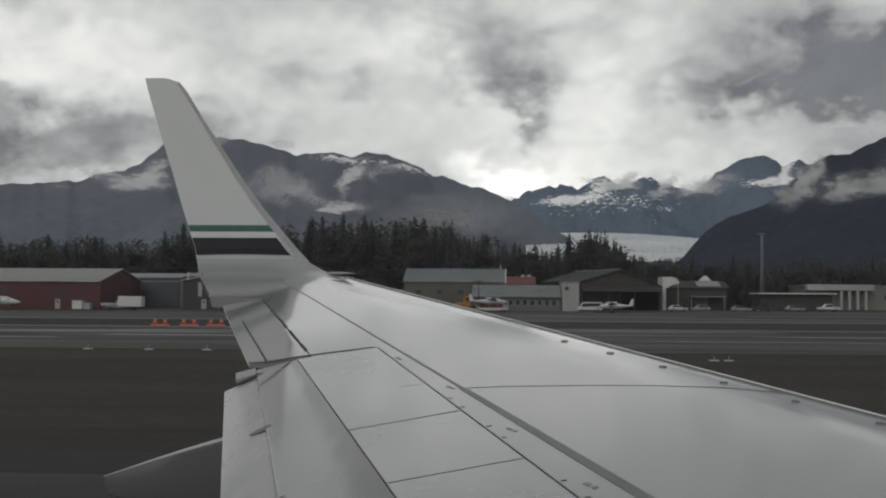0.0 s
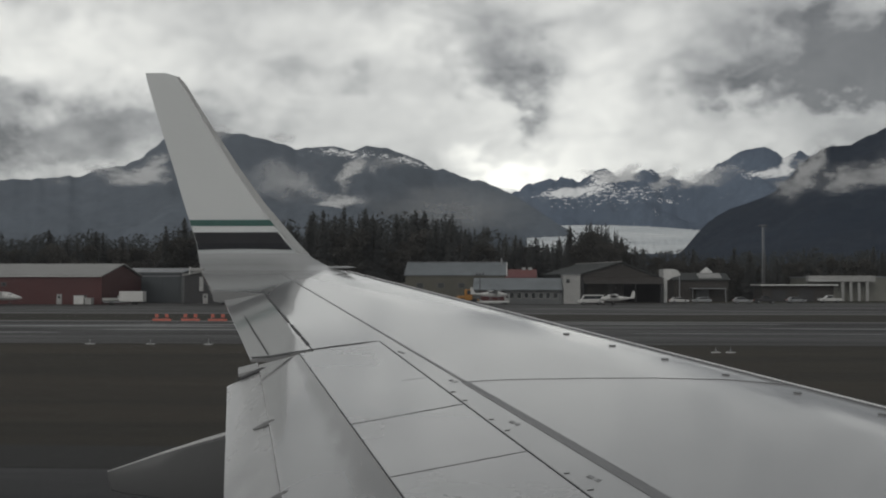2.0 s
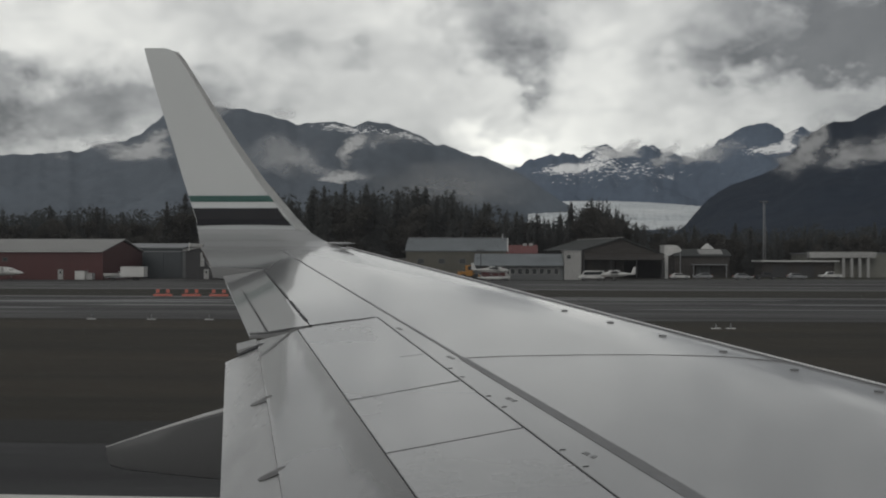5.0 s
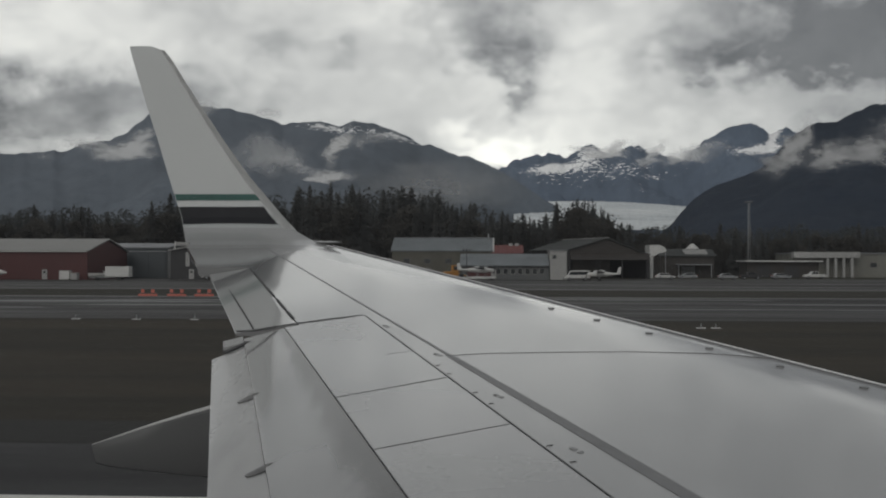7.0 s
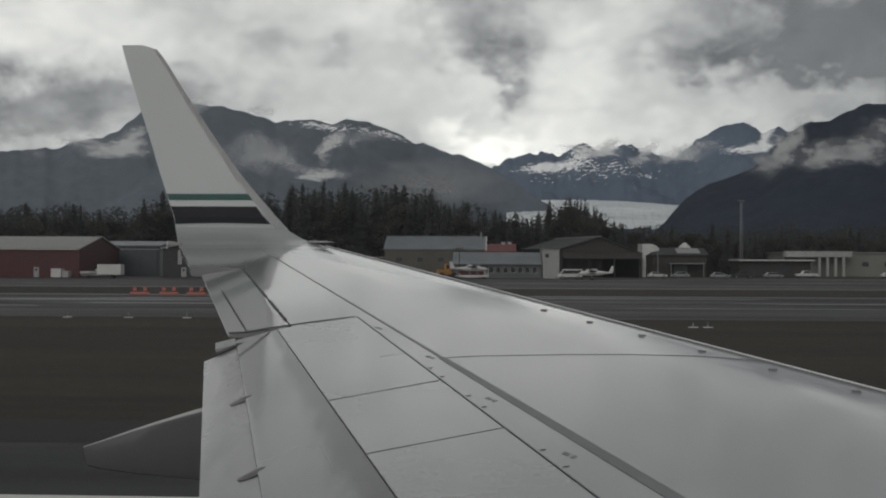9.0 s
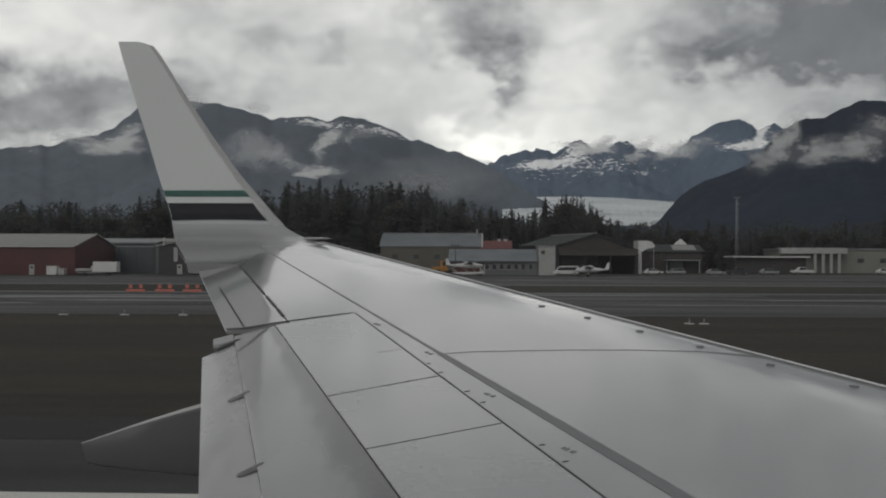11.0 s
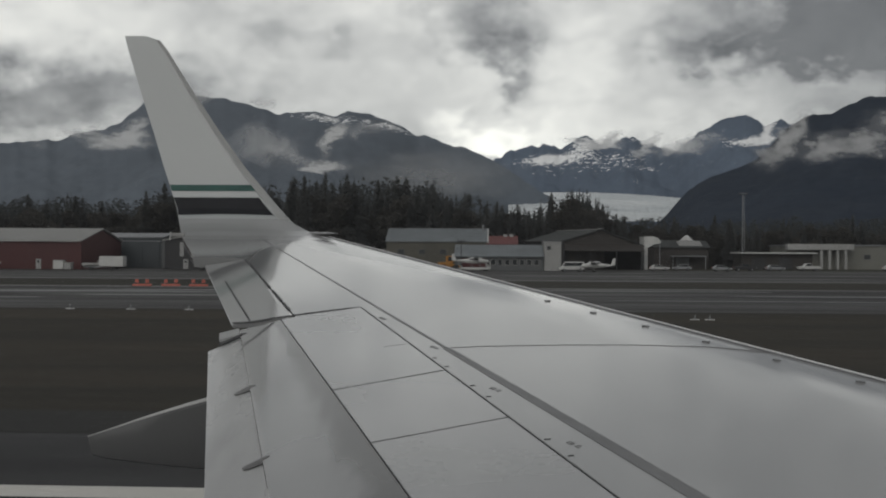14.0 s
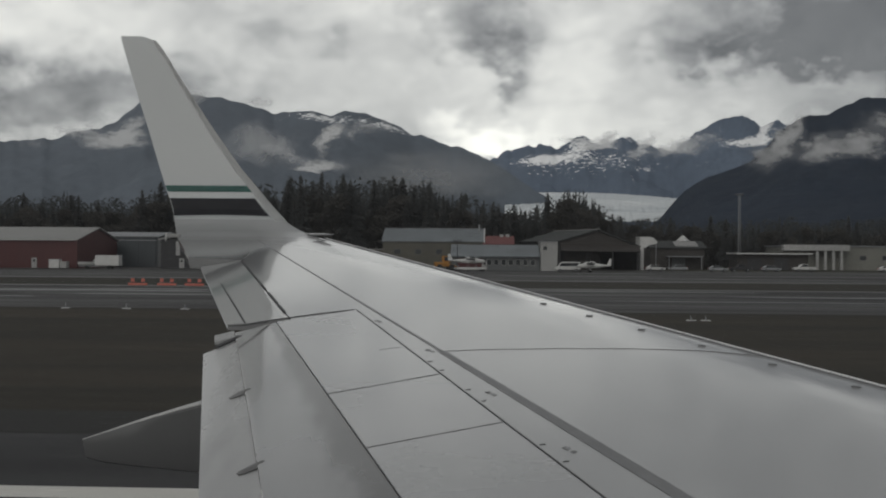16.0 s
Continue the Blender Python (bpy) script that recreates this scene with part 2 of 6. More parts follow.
BARE = surface("pale_edge_paint", (0.62, 0.63, 0.63), 0.42, second=(0.57, 0.58, 0.58), scale=1.5, fine=0.03)
GREEN = surface("green_stripe_paint", (0.018, 0.16, 0.13), 0.45, scale=2, fine=0.03)
NAVY = surface("dark_stripe_paint", (0.026, 0.027, 0.034), 0.55, scale=2, fine=0.03, spec=0.25)
SEAL = surface("dark_sealant", (0.05, 0.05, 0.052), 0.7, scale=4, fine=0.1)
STRIPE = surface("grey_sealant", (0.17, 0.173, 0.178), 0.5, scale=2, fine=0.08, coat=0.15)
SOOT = surface("sooty_metal", (0.10, 0.10, 0.10), 0.5, second=(0.2, 0.2, 0.2), scale=9, fine=0.2, coat=0.2)
FAINT = surface("faded_stencil_paint", (0.165, 0.165, 0.167), 0.4, scale=6, fine=0.15, coat=0.95)
INK = surface("grey_marking", (0.14, 0.14, 0.144), 0.4, scale=6, fine=0.1, coat=0.85)
FAIRING = surface("shaded_fairing_paint", (0.11, 0.111, 0.112), 0.45, second=(0.085, 0.086, 0.087), scale=1.5, stretch=(0.4, 1, 1), fine=0.03, coat=0.2)
LENS = surface("lamp_cover", (0.30, 0.30, 0.305), 0.2, scale=5, fine=0.05, coat=0.5)
WHITE = surface("white_paint", (0.56, 0.56, 0.55), 0.45, second=(0.44, 0.44, 0.43), scale=0.8, fine=0.08, coat=0.1)
RUBBER = surface("black_rubber", (0.03, 0.03, 0.03), 0.8, scale=5)
STEEL = surface("grey_steel", (0.32, 0.33, 0.34), 0.45, metal=0.6, scale=3)
ASPHALT = surface("runway_asphalt", (0.032, 0.032, 0.033), 0.7, second=(0.025, 0.025, 0.026), scale=0.22, stretch=(0.12, 1, 1), fine=0.12, rough_var=0.25, bump=0.004, bump_scale=9, spec=0.10)
TAXIWAY = surface("taxiway_asphalt", (0.036, 0.034, 0.033), 0.65, second=(0.020, 0.019, 0.019), scale=0.13, stretch=(0.10, 1, 1), fine=0.10, rough_var=0.5, bump=0.003, bump_scale=6, spec=0.18)
APRON = surface("apron_concrete", (0.054, 0.052, 0.051), 0.7, second=(0.030, 0.029, 0.028), scale=0.07, stretch=(0.14, 1, 1), fine=0.12, rough_var=0.4, spec=0.18)
SOIL = surface("wet_verge_soil", (0.018, 0.018, 0.017), 0.85, second=(0.026, 0.025, 0.022), scale=0.4, stretch=(0.12, 1, 1), fine=0.2, bump=0.01, spec=0.18)
GRASS = surface("autumn_grass", (0.049, 0.040, 0.029), 0.9, second=(0.021, 0.021, 0.015), scale=0.12, stretch=(0.06, 1, 1), fine=0.2, bump=0.03, bump_scale=1.6, sharp=0.2, spec=0.1)
VERGE = surface("dark_grass_verge", (0.028, 0.027, 0.021), 0.9, second=(0.042, 0.037, 0.029), scale=0.12, stretch=(0.06, 1, 1), fine=0.2, bump=0.02, bump_scale=1.5, spec=0.1)
PALE = surface("pale_wet_concrete", (0.098, 0.096, 0.093), 0.6, second=(0.042, 0.041, 0.040), scale=0.15, stretch=(0.1, 1, 1), fine=0.1)
LINE = surface("white_line_paint", (0.68, 0.67, 0.63), 0.6, second=(0.55, 0.54, 0.50), scale=0.5, stretch=(0.3, 1, 1), fine=0.1)
LAND = surface("far_ground", (0.035, 0.038, 0.028), 0.95, second=(0.05, 0.045, 0.03), scale=0.01, fine=0.2, spec=0.1)
RED = ribbed("red_ribbed_sheeting", (0.090, 0.016, 0.014), 0.55, 0.35, 0.02, (0.065, 0.012, 0.011))
DARKRED = ribbed("dark_red_sheeting", (0.069, 0.013, 0.013), 0.55, 0.35, 0.02, (0.053, 0.010, 0.010))
ROOFW = ribbed("pale_metal_roof", (0.279, 0.279, 0.269), 0.55, 0.5, 0.02, (0.230, 0.230, 0.223))
ROOFG = ribbed("grey_metal_roof", (0.213, 0.221, 0.230), 0.5, 0.5, 0.02, (0.164, 0.172, 0.180))
TEAL = ribbed("slate_sheeting", (0.033, 0.038, 0.041), 0.55, 0.35, 0.02, (0.026, 0.030, 0.033))
GREYW = ribbed("grey_wall_sheeting", (0.107, 0.113, 0.115), 0.6, 0.35, 0.02, (0.082, 0.087, 0.089))
BEIGE = ribbed("beige_wall_sheeting", (0.123, 0.115, 0.100), 0.6, 0.35, 0.02, (0.098, 0.092, 0.080))
SLATE = ribbed("blue_grey_sheeting", (0.056, 0.066, 0.074), 0.55, 0.4, 0.02, (0.045, 0.053, 0.059))
CHAR = ribbed("charcoal_sheeting", (0.028, 0.028, 0.030), 0.6, 0.4, 0.02, (0.021, 0.021, 0.023))
OLIVE = ribbed("olive_wall_sheeting", (0.090, 0.086, 0.067), 0.6, 0.4, 0.02, (0.070, 0.067, 0.054))
BROWN = ribbed("brown_wall_boards", (0.038, 0.034, 0.030), 0.75, 0.4, 0.02, (0.030, 0.026, 0.024))
PALEW = ribbed("pale_olive_wall", (0.189, 0.189, 0.168), 0.6, 0.5, 0.02, (0.127, 0.127, 0.111))
ROOFB = ribbed("blue_grey_roof", (0.180, 0.201, 0.213), 0.5, 0.5, 0.02, (0.107, 0.121, 0.131))
ROOFD = ribbed("dark_green_grey_roof", (0.031, 0.035, 0.034), 0.75, 0.5, 0.02, (0.025, 0.028, 0.027))
FADED = ribbed("faded_red_roof", (0.164, 0.061, 0.059), 0.6, 0.5, 0.02, (0.123, 0.045, 0.043))
TAN = ribbed("tan_wall_sheeting", (0.221, 0.139, 0.086), 0.6, 0.35, 0.02, (0.180, 0.115, 0.074))
DOORW = surface("white_door_paint", (0.344, 0.344, 0.336), 0.5, scale=1.5, fine=0.05)
GLASSD = surface("dark_window_glass", (0.03, 0.034, 0.038), 0.08, scale=1.0, fine=0.02, spec=0.6)
YELLOW = surface("yellow_sign_face", (0.55, 0.33, 0.02), 0.5, scale=2, fine=0.05)
ORANGE = surface("orange_plastic", (0.48, 0.11, 0.075), 0.6, second=(0.40, 0.12, 0.09), scale=2, fine=0.05)
AMBER = surface("orange_yellow_paint", (0.42, 0.19, 0.03), 0.45, scale=2, fine=0.06)
BLACK = surface("black_paint", (0.025, 0.025, 0.027), 0.4, scale=2, fine=0.05)
BLUE = surface("blue_paint", (0.04, 0.09, 0.18), 0.35, scale=2, fine=0.05, coat=0.3)
# foliage of the woods is greyed and lightened, haze mixed into its colour
NEEDLES = surface("hazy_spruce_needles", (0.118, 0.122, 0.119), 0.9, second=(0.100, 0.104, 0.102), scale=0.35, fine=0.16, per_object=0.4, spec=0.1)
WOODS = surface("hazy_far_wood_foliage", (0.085, 0.091, 0.091), 0.9, second=(0.074, 0.079, 0.078), scale=0.08, fine=0.15, per_island=0.3, spec=0.1)
LEAVES = surface("hazy_brown_leaves", (0.105, 0.101, 0.092), 0.9, second=(0.090, 0.088, 0.081), scale=0.4, fine=0.16, per_object=0.4, spec=0.1)
BARK = surface("spruce_bark", (0.055, 0.045, 0.036), 0.9, scale=2, stretch=(1, 1, 0.2), fine=0.2)
# blue tone stands for the haze that lies before the eastern mountain
HILL = surface("hazy_forested_mountainside", (0.035, 0.047, 0.067), 0.95, second=(0.029, 0.038, 0.054), scale=0.004, fine=0.12, bump=5, bump_scale=0.03, spec=0.05)


def leafy(m, share):
    """Lets part of the light through the leaves of a foliage material."""
    t = m.node_tree
    n = Net(t)
    b = t.nodes["Principled BSDF"]
    thin = n.node("ShaderNodeBsdfTranslucent")
    n.put(thin.inputs[0], b.inputs["Base Color"].links[0].from_socket)
    mx = n.node("ShaderNodeMixShader")
    mx.inputs[0].default_value = share
    t.links.new(b.outputs[0], mx.inputs[1])
    t.links.new(thin.outputs[0], mx.inputs[2])
    t.links.new(mx.outputs[0], t.nodes["Material Output"].inputs[0])


for foliage in (NEEDLES, WOODS, LEAVES):
    leafy(foliage, 0.55)


def snow_rock(name, rock, patches, snow_level, scale):
    """Mountain rock with old snow in hollows and gullies. patches: x, z, half width, half height, slant and weight of a snowfield."""
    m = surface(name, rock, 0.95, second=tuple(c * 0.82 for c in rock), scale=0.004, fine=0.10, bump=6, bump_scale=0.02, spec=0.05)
    t = m.node_tree
    n = Net(t)
    b = t.nodes["Principled BSDF"]
    old = b.inputs["Base Color"].links[0].from_socket
    pos = n.node("ShaderNodeNewGeometry").outputs["Position"]
    sep = n.node("ShaderNodeSeparateXYZ")
    n.put(sep.inputs[0], pos)
    f = n.noise(n.stretch(pos, (0.7, 0.15, 2.2), (0, 0.45, 0)), scale * 1.3, 9, 0.72)
    total = None
    for x, z, p, q, slant, weight in patches:
        r2 = n.math("ADD", n.math("POWER", n.math("ABSOLUTE", n.math("DIVIDE", n.math("SUBTRACT", n.math("SUBTRACT", sep.outputs[0], x), n.math("MULTIPLY", n.math("SUBTRACT", sep.outputs[2], z), slant)), p)), 2.0),
                    n.math("POWER", n.math("ABSOLUTE", n.math("DIVIDE", n.math("SUBTRACT", sep.outputs[2], z), q)), 2.0))
        g = n.math("MULTIPLY", n.math("EXPONENT", n.math("MULTIPLY", r2, -1.0)), weight)
        total = g if total is None else n.math("ADD", total, g)
    f = n.math("ADD", n.math("MULTIPLY", n.math("SUBTRACT", f, 0.5), 2.3), 0.5)
    mask = n.ramp(n.math("ADD", f, total), [(snow_level, 0.0), (snow_level + 0.035, 1.0)])
    n.put(b.inputs["Base Color"], n.mix(mask, old, (0.93, 0.94, 0.95)))
    return m


# ---------------------------------------------------------------- building blocks


def part(name, bm, material, parent=None, label="", smooth=False, kind="", angle=35):
    """Links a bmesh as one mesh object, under a thing or a part."""
    me = bpy.data.meshes.new(name)
    bm.normal_update()
    bm.to_mesh(me)
    bm.free()
    if smooth:
        me.polygons.foreach_set("use_smooth", [True] * len(me.polygons))
        me.set_sharp_from_angle(angle=radians(angle))
    me.materials.append(material)
    ob = new(name, me)
    if parent is not None:
        ob.parent = parent
    return tagged(ob, label, kind=kind)


def thing(name, label, category, m=None, group="", kind=""):
    ob = new(name)
    ob.empty_display_size = 0.3
    if m is not None:
        ob.matrix_basis = m
    return tagged(ob, label, category, group, kind)


def box(x0, x1, y0, y1, z0, z1, bm=None, bevel=0.0):
    bm = bm or bmesh.new()
    vs = [bm.verts.new(p) for p in ((x0, y0, z0), (x1, y0, z0), (x1, y1, z0), (x0, y1, z0), (x0, y0, z1), (x1, y0, z1), (x1, y1, z1), (x0, y1, z1))]
    fs = [bm.faces.new([vs[i] for i in q]) for q in ((3, 2, 1, 0), (4, 5, 6, 7), (0, 1, 5, 4), (1, 2, 6, 5), (2, 3, 7, 6), (3, 0, 4, 7))]
    if bevel:
        bmesh.ops.bevel(bm, geom=list({e for f in fs for e in f.edges}), offset=bevel, segments=2, affect="EDGES", profile=0.6)
    return bm


def loft(rings, bm=None, caps=True, closed=True):
    """Skins rings of equally many points."""
    bm = bm or bmesh.new()
    vs = [[bm.verts.new(p) for p in r] for r in rings]
    k = len(rings[0])
    for a, b in zip(vs, vs[1:]):
        for i in range(k if closed else k - 1):
            j = (i + 1) % k
            bm.faces.new((a[i], a[j], b[j], b[i]))
    if caps and closed:
        bm.faces.new(vs[0][::-1])
        bm.faces.new(vs[-1])
    bmesh.ops.recalc_face_normals(bm, faces=bm.faces)
    return bm


def oval(cx, cy, cz, ry, rz, k=14, power=1.0):
    """A ring across the x axis."""
    out = []
    for i in range(k):
        a = 2 * math.pi * i / k
        c, s = math.cos(a), math.sin(a)
        out.append((cx, cy + ry * math.copysign(abs(c) ** power, c), cz + rz * math.copysign(abs(s) ** power, s)))
    return out


def rod(a, b, r, k=6, bm=None, r2=None):
    a, b = Vector(a), Vector(b)
    d = (b - a).normalized()
    s = d.orthogonal().normalized()
    u = d.cross(s)
    ring = lambda c, q: [c + s * (q * math.cos(2 * math.pi * i / k)) + u * (q * math.sin(2 * math.pi * i / k)) for i in range(k)]
    return loft([ring(a, r), ring(b, r if r2 is None else r2)], bm)


def wheel_mesh(c, r, w, bm=None, k=14):
    x, y, z = c
    rings = []
    for dy, q in ((-w / 2, r * 0.6), (-w / 2, r * 0.88), (-w / 3, r), (w / 3, r), (w / 2, r * 0.88), (w / 2, r * 0.6)):
        rings.append([(x + q * math.cos(2 * math.pi * i / k), y + dy, z + q * math.sin(2 * math.pi * i / k)) for i in range(k)])
    return loft(rings, bm)


def blade(sections, thick=0.10, bm=None):
    """A wing, fin or tailplane from sections of (leading x, trailing x, y, z) in any direction; thick: share of the chord."""
    rings = []
    for i, (xl, xt, y, z) in enumerate(sections):
        a = sections[max(i - 1, 0)]
        b = sections[min(i + 1, len(sections) - 1)]
        d = Vector((0, b[2] - a[2], b[3] - a[3])).normalized()
        nrm = Vector((0, -d.z, d.y))
        c = xl - xt
        ring = []
        for f, h in ((0, 0), (0.03, 0.3), (0.12, 0.48), (0.35, 0.5), (0.7, 0.3), (1, 0.03), (1, -0.03), (0.7, -0.3), (0.35, -0.5), (0.12, -0.48), (0.03, -0.3)):
            p = Vector((xl - c * f, y, z)) + nrm * (h * thick * c)
            ring.append(p)
        rings.append(ring)
    return loft(rings, bm)

# ---------------------------------------------------------------- ground


def strip(name, material, y0, y1, z, label, category, x0=-700, x1=700, cells=40):
    """A long level sheet of ground, with a slightly uneven rim."""
    bm = bmesh.new()
    rows = []
    for i in range(cells + 1):
        x = x0 + (x1 - x0) * i / cells
        w = 0.25 * noise.noise(Vector((x * 0.05, y0, 0)))
        rows.append([(x, y0 + w, z), (x, (y0 + y1) / 2, z), (x, y1 + w, z)])
    vs = [[bm.verts.new(p) for p in r] for r in rows]
    for a, b in zip(vs, vs[1:]):
        for i in range(2):
            bm.faces.new((a[i], b[i], b[i + 1], a[i + 1]))
    bmesh.ops.recalc_face_normals(bm, faces=bm.faces)
    for f in bm.faces:
        if f.normal.z < 0:
            f.normal_flip()
    ob = part(name, bm, material)
    return tagged(ob, label, category, kind="structure")


strip("ground", LAND, -4600, 4600, -0.03, "dark open ground reaching the foot of the mountains", "ground", -4600, 4600, 30)
strip("runway", ASPHALT, -25, 24.9, 0.0, "dark damp asphalt runway", "runway")
strip("runway_edge_line", LINE, 18.4, 19.3, 0.006, "white painted line along the runway edge", "marking")
strip("verge_soil", SOIL, 24.9, 28.4, 0.004, "dark wet soil along the runway shoulder", "verge")
strip("grass_field", GRASS, 28.4, 79, 0.008, "brown and dull green autumn grass between the pavements", "grass")
strip("taxiway", TAXIWAY, 79, 127, 0.004, "grey damp asphalt taxiway", "taxiway")
strip("taxiway_edge", PALE, 127, 130.5, 0.010, "pale wet strip along the taxiway", "pavement")
strip("grass_verge", VERGE, 130.5, 163, 0.008, "dark grass verge beside the apron", "grass")
strip("apron_edge", PALE, 163, 168, 0.010, "pale wet edge of the parking apron", "pavement")
strip("apron", APRON, 168, 275, 0.004, "grey concrete parking apron with damp patches", "apron")


def wet_patch(x, y, length, width, seed):
    bm = bmesh.new()
    pts = []
    for i in range(28):
        a = 2 * math.pi * i / 28
        q = 0.75 + 0.45 * noise.noise(Vector((math.cos(a) * 1.7, math.sin(a) * 1.7, seed)))
        pts.append(bm.verts.new((x + length / 2 * q * math.cos(a), y + width / 2 * q * math.sin(a), 0.009)))
    bm.faces.new(pts)
    ob = part("wet_patch", bm, PUDDLE)
    return tagged(ob, "thin film of water shining on the taxiway", "puddle", "wet patches on the taxiway", "structure")


PUDDLE = surface("wet_asphalt", (0.055, 0.054, 0.053), 0.42, second=(0.04, 0.04, 0.04), scale=0.3, stretch=(0.2, 1, 1), fine=0.06, bump=0.004, bump_scale=2)
for i, (x, y, l, w) in enumerate(((-42, 113, 50, 5), (-30, 118, 34, 4), (-20, 104, 60, 3), (40, 110, 46, 4), (24, 98, 40, 2.5), (58, 119, 30, 3), (-50, 97, 36, 2.5), (10, 122, 50, 3))):
    wet_patch(x, y, l, w, i)

for i, (x, y, l, w) in enumerate(((16, 200, 44, 7), (40, 186, 60, 5), (-14, 176, 50, 4), (60, 214, 50, 6), (90, 178, 40, 5), (26, 232, 34, 6), (-70, 190, 50, 5), (-110, 205, 40, 6))):
    damp = wet_patch(x, y, l, w, i + 20)
    damp.data.materials[0] = PALE
    tagged(damp, "pale drying patch on the parking apron", "damp patch", "damp patches on the apron", "structure")

# ---------------------------------------------------------------- mountains


def side(px):
    return (px - 882) / 2000


def up(px, py):
    return (455.5 + 0.007 * (px - 882) - py) / 2000


def range_mesh(profile, y0, y1, columns, rows, rough, seed, power=1.15, back=300, recede=None, jag=0.0):
    """A mountain range that rises from the plain at y0 to its ridge at y1. profile: way to the side and height of the ridge, by its distance."""
    us = [p[0] for p in profile]
    hs = [p[1] for p in profile]
    bm = bmesh.new()
    grid = []
    for i in range(columns + 1):
        u = us[0] + (us[-1] - us[0]) * i / columns
        h = float(np.interp(u, us, hs))
        h += 0.0022 * noise.fractal(Vector((u * 60, seed, 0)), 1.0, 2.0, 5) - jag * abs(noise.fractal(Vector((u * 95, seed, 4)), 0.8, 2.1, 5))
        line = []
        foot = y0
        if recede:
            f = min(max((u - recede[0]) / (recede[1] - recede[0]), 0.0), 1.0)
            foot += (y1 - 90 - y0) * f * f * (3 - 2 * f)
        for j in range(rows + 3):
            t = min(j / rows, 1.0)
            y = foot + (y1 - foot) * t
            ridge = h * y1 + 4.1
            z = ridge * t ** power
            spur = noise.fractal(Vector((u * 18 + 2.4 * t, t * 8, seed)), 0.9, 2.1, 6)
            z += spur * rough * ridge * t * (1 - t) * 2.2
            if j > rows:
                y = y1 + back * (j - rows)
                z = ridge * (1 - 0.35 * (j - rows))
            line.append(bm.verts.new((u * y, y, max(z, -2))))
        grid.append(line)
    for a, b in zip(grid, grid[1:]):
        for j in range(len(a) - 1):
            bm.faces.new((a[j], b[j], b[j + 1], a[j + 1]))
    return bm


def ridge(points):
    return [(side(x), up(x, y)) for x, y in points]


WEST = ridge([(-900, 300), (-500, 268), (-200, 262), (0, 255), (90, 251), (130, 240), (180, 232), (215, 215), (255, 183), (340, 172), (400, 180), (450, 193), (490, 206), (545, 203),
              (600, 212), (622, 201), (660, 209), (700, 226), (712, 229), (745, 246), (800, 262), (850, 279), (880, 293), (940, 331), (975, 356), (1010, 385), (1040, 420)])
FAR = ridge([(820, 330), (880, 290), (910, 274), (945, 266), (970, 262), (1000, 270), (1025, 255), (1042, 248), (1075, 266), (1105, 256), (1125, 248), (1145, 264), (1200, 276),
             (1235, 247), (1270, 226), (1310, 211), (1340, 224), (1352, 236), (1380, 222), (1420, 236), (1500, 230), (1700, 220)])
EAST = ridge([(1140, 425), (1184, 388), (1212, 354), (1238, 333), (1285, 314), (1330, 298), (1362, 268), (1390, 238), (1420, 220), (1467, 212), (1500, 196), (1536, 183), (1580, 188), (1700, 168), (1900, 150), (2400, 190)])


def field(px, py, rx, ry, slant, weight, dist):
    return (side(px) * dist, up(px, py) * dist + 4.1, rx / 2000 * dist, ry / 2000 * dist, slant, weight)


# both rock tones are bluer and paler, with distance haze put into them
WESTROCK = snow_rock("hazy_west_mountain_rock", (0.150, 0.174, 0.205), [field(640, 224, 110, 16, -3.0, 0.36, 3240), field(565, 214, 36, 14, -2.0, 0.36, 3240), field(705, 238, 34, 10, -2.0, 0.34, 3240)], 0.97, 0.06)
FARROCK = snow_rock("hazy_far_mountain_rock", (0.145, 0.182, 0.24),
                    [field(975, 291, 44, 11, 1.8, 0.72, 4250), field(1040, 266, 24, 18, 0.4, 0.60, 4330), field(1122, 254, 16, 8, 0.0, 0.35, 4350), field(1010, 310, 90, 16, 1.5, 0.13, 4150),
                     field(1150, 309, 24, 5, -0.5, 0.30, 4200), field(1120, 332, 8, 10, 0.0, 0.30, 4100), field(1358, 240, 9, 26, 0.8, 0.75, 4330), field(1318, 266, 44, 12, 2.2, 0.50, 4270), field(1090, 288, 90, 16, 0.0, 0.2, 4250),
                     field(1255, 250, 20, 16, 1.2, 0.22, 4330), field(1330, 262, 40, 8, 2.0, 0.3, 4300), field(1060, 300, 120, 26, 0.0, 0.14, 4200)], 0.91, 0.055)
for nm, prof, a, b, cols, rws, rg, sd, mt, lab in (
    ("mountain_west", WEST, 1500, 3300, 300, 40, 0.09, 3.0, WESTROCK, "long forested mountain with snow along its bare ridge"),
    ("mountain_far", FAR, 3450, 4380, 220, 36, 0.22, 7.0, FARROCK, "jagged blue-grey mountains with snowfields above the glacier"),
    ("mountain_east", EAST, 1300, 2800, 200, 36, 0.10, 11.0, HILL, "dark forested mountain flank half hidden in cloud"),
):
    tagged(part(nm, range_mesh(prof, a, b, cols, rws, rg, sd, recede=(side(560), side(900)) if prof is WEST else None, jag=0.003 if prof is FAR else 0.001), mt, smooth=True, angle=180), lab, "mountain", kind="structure")


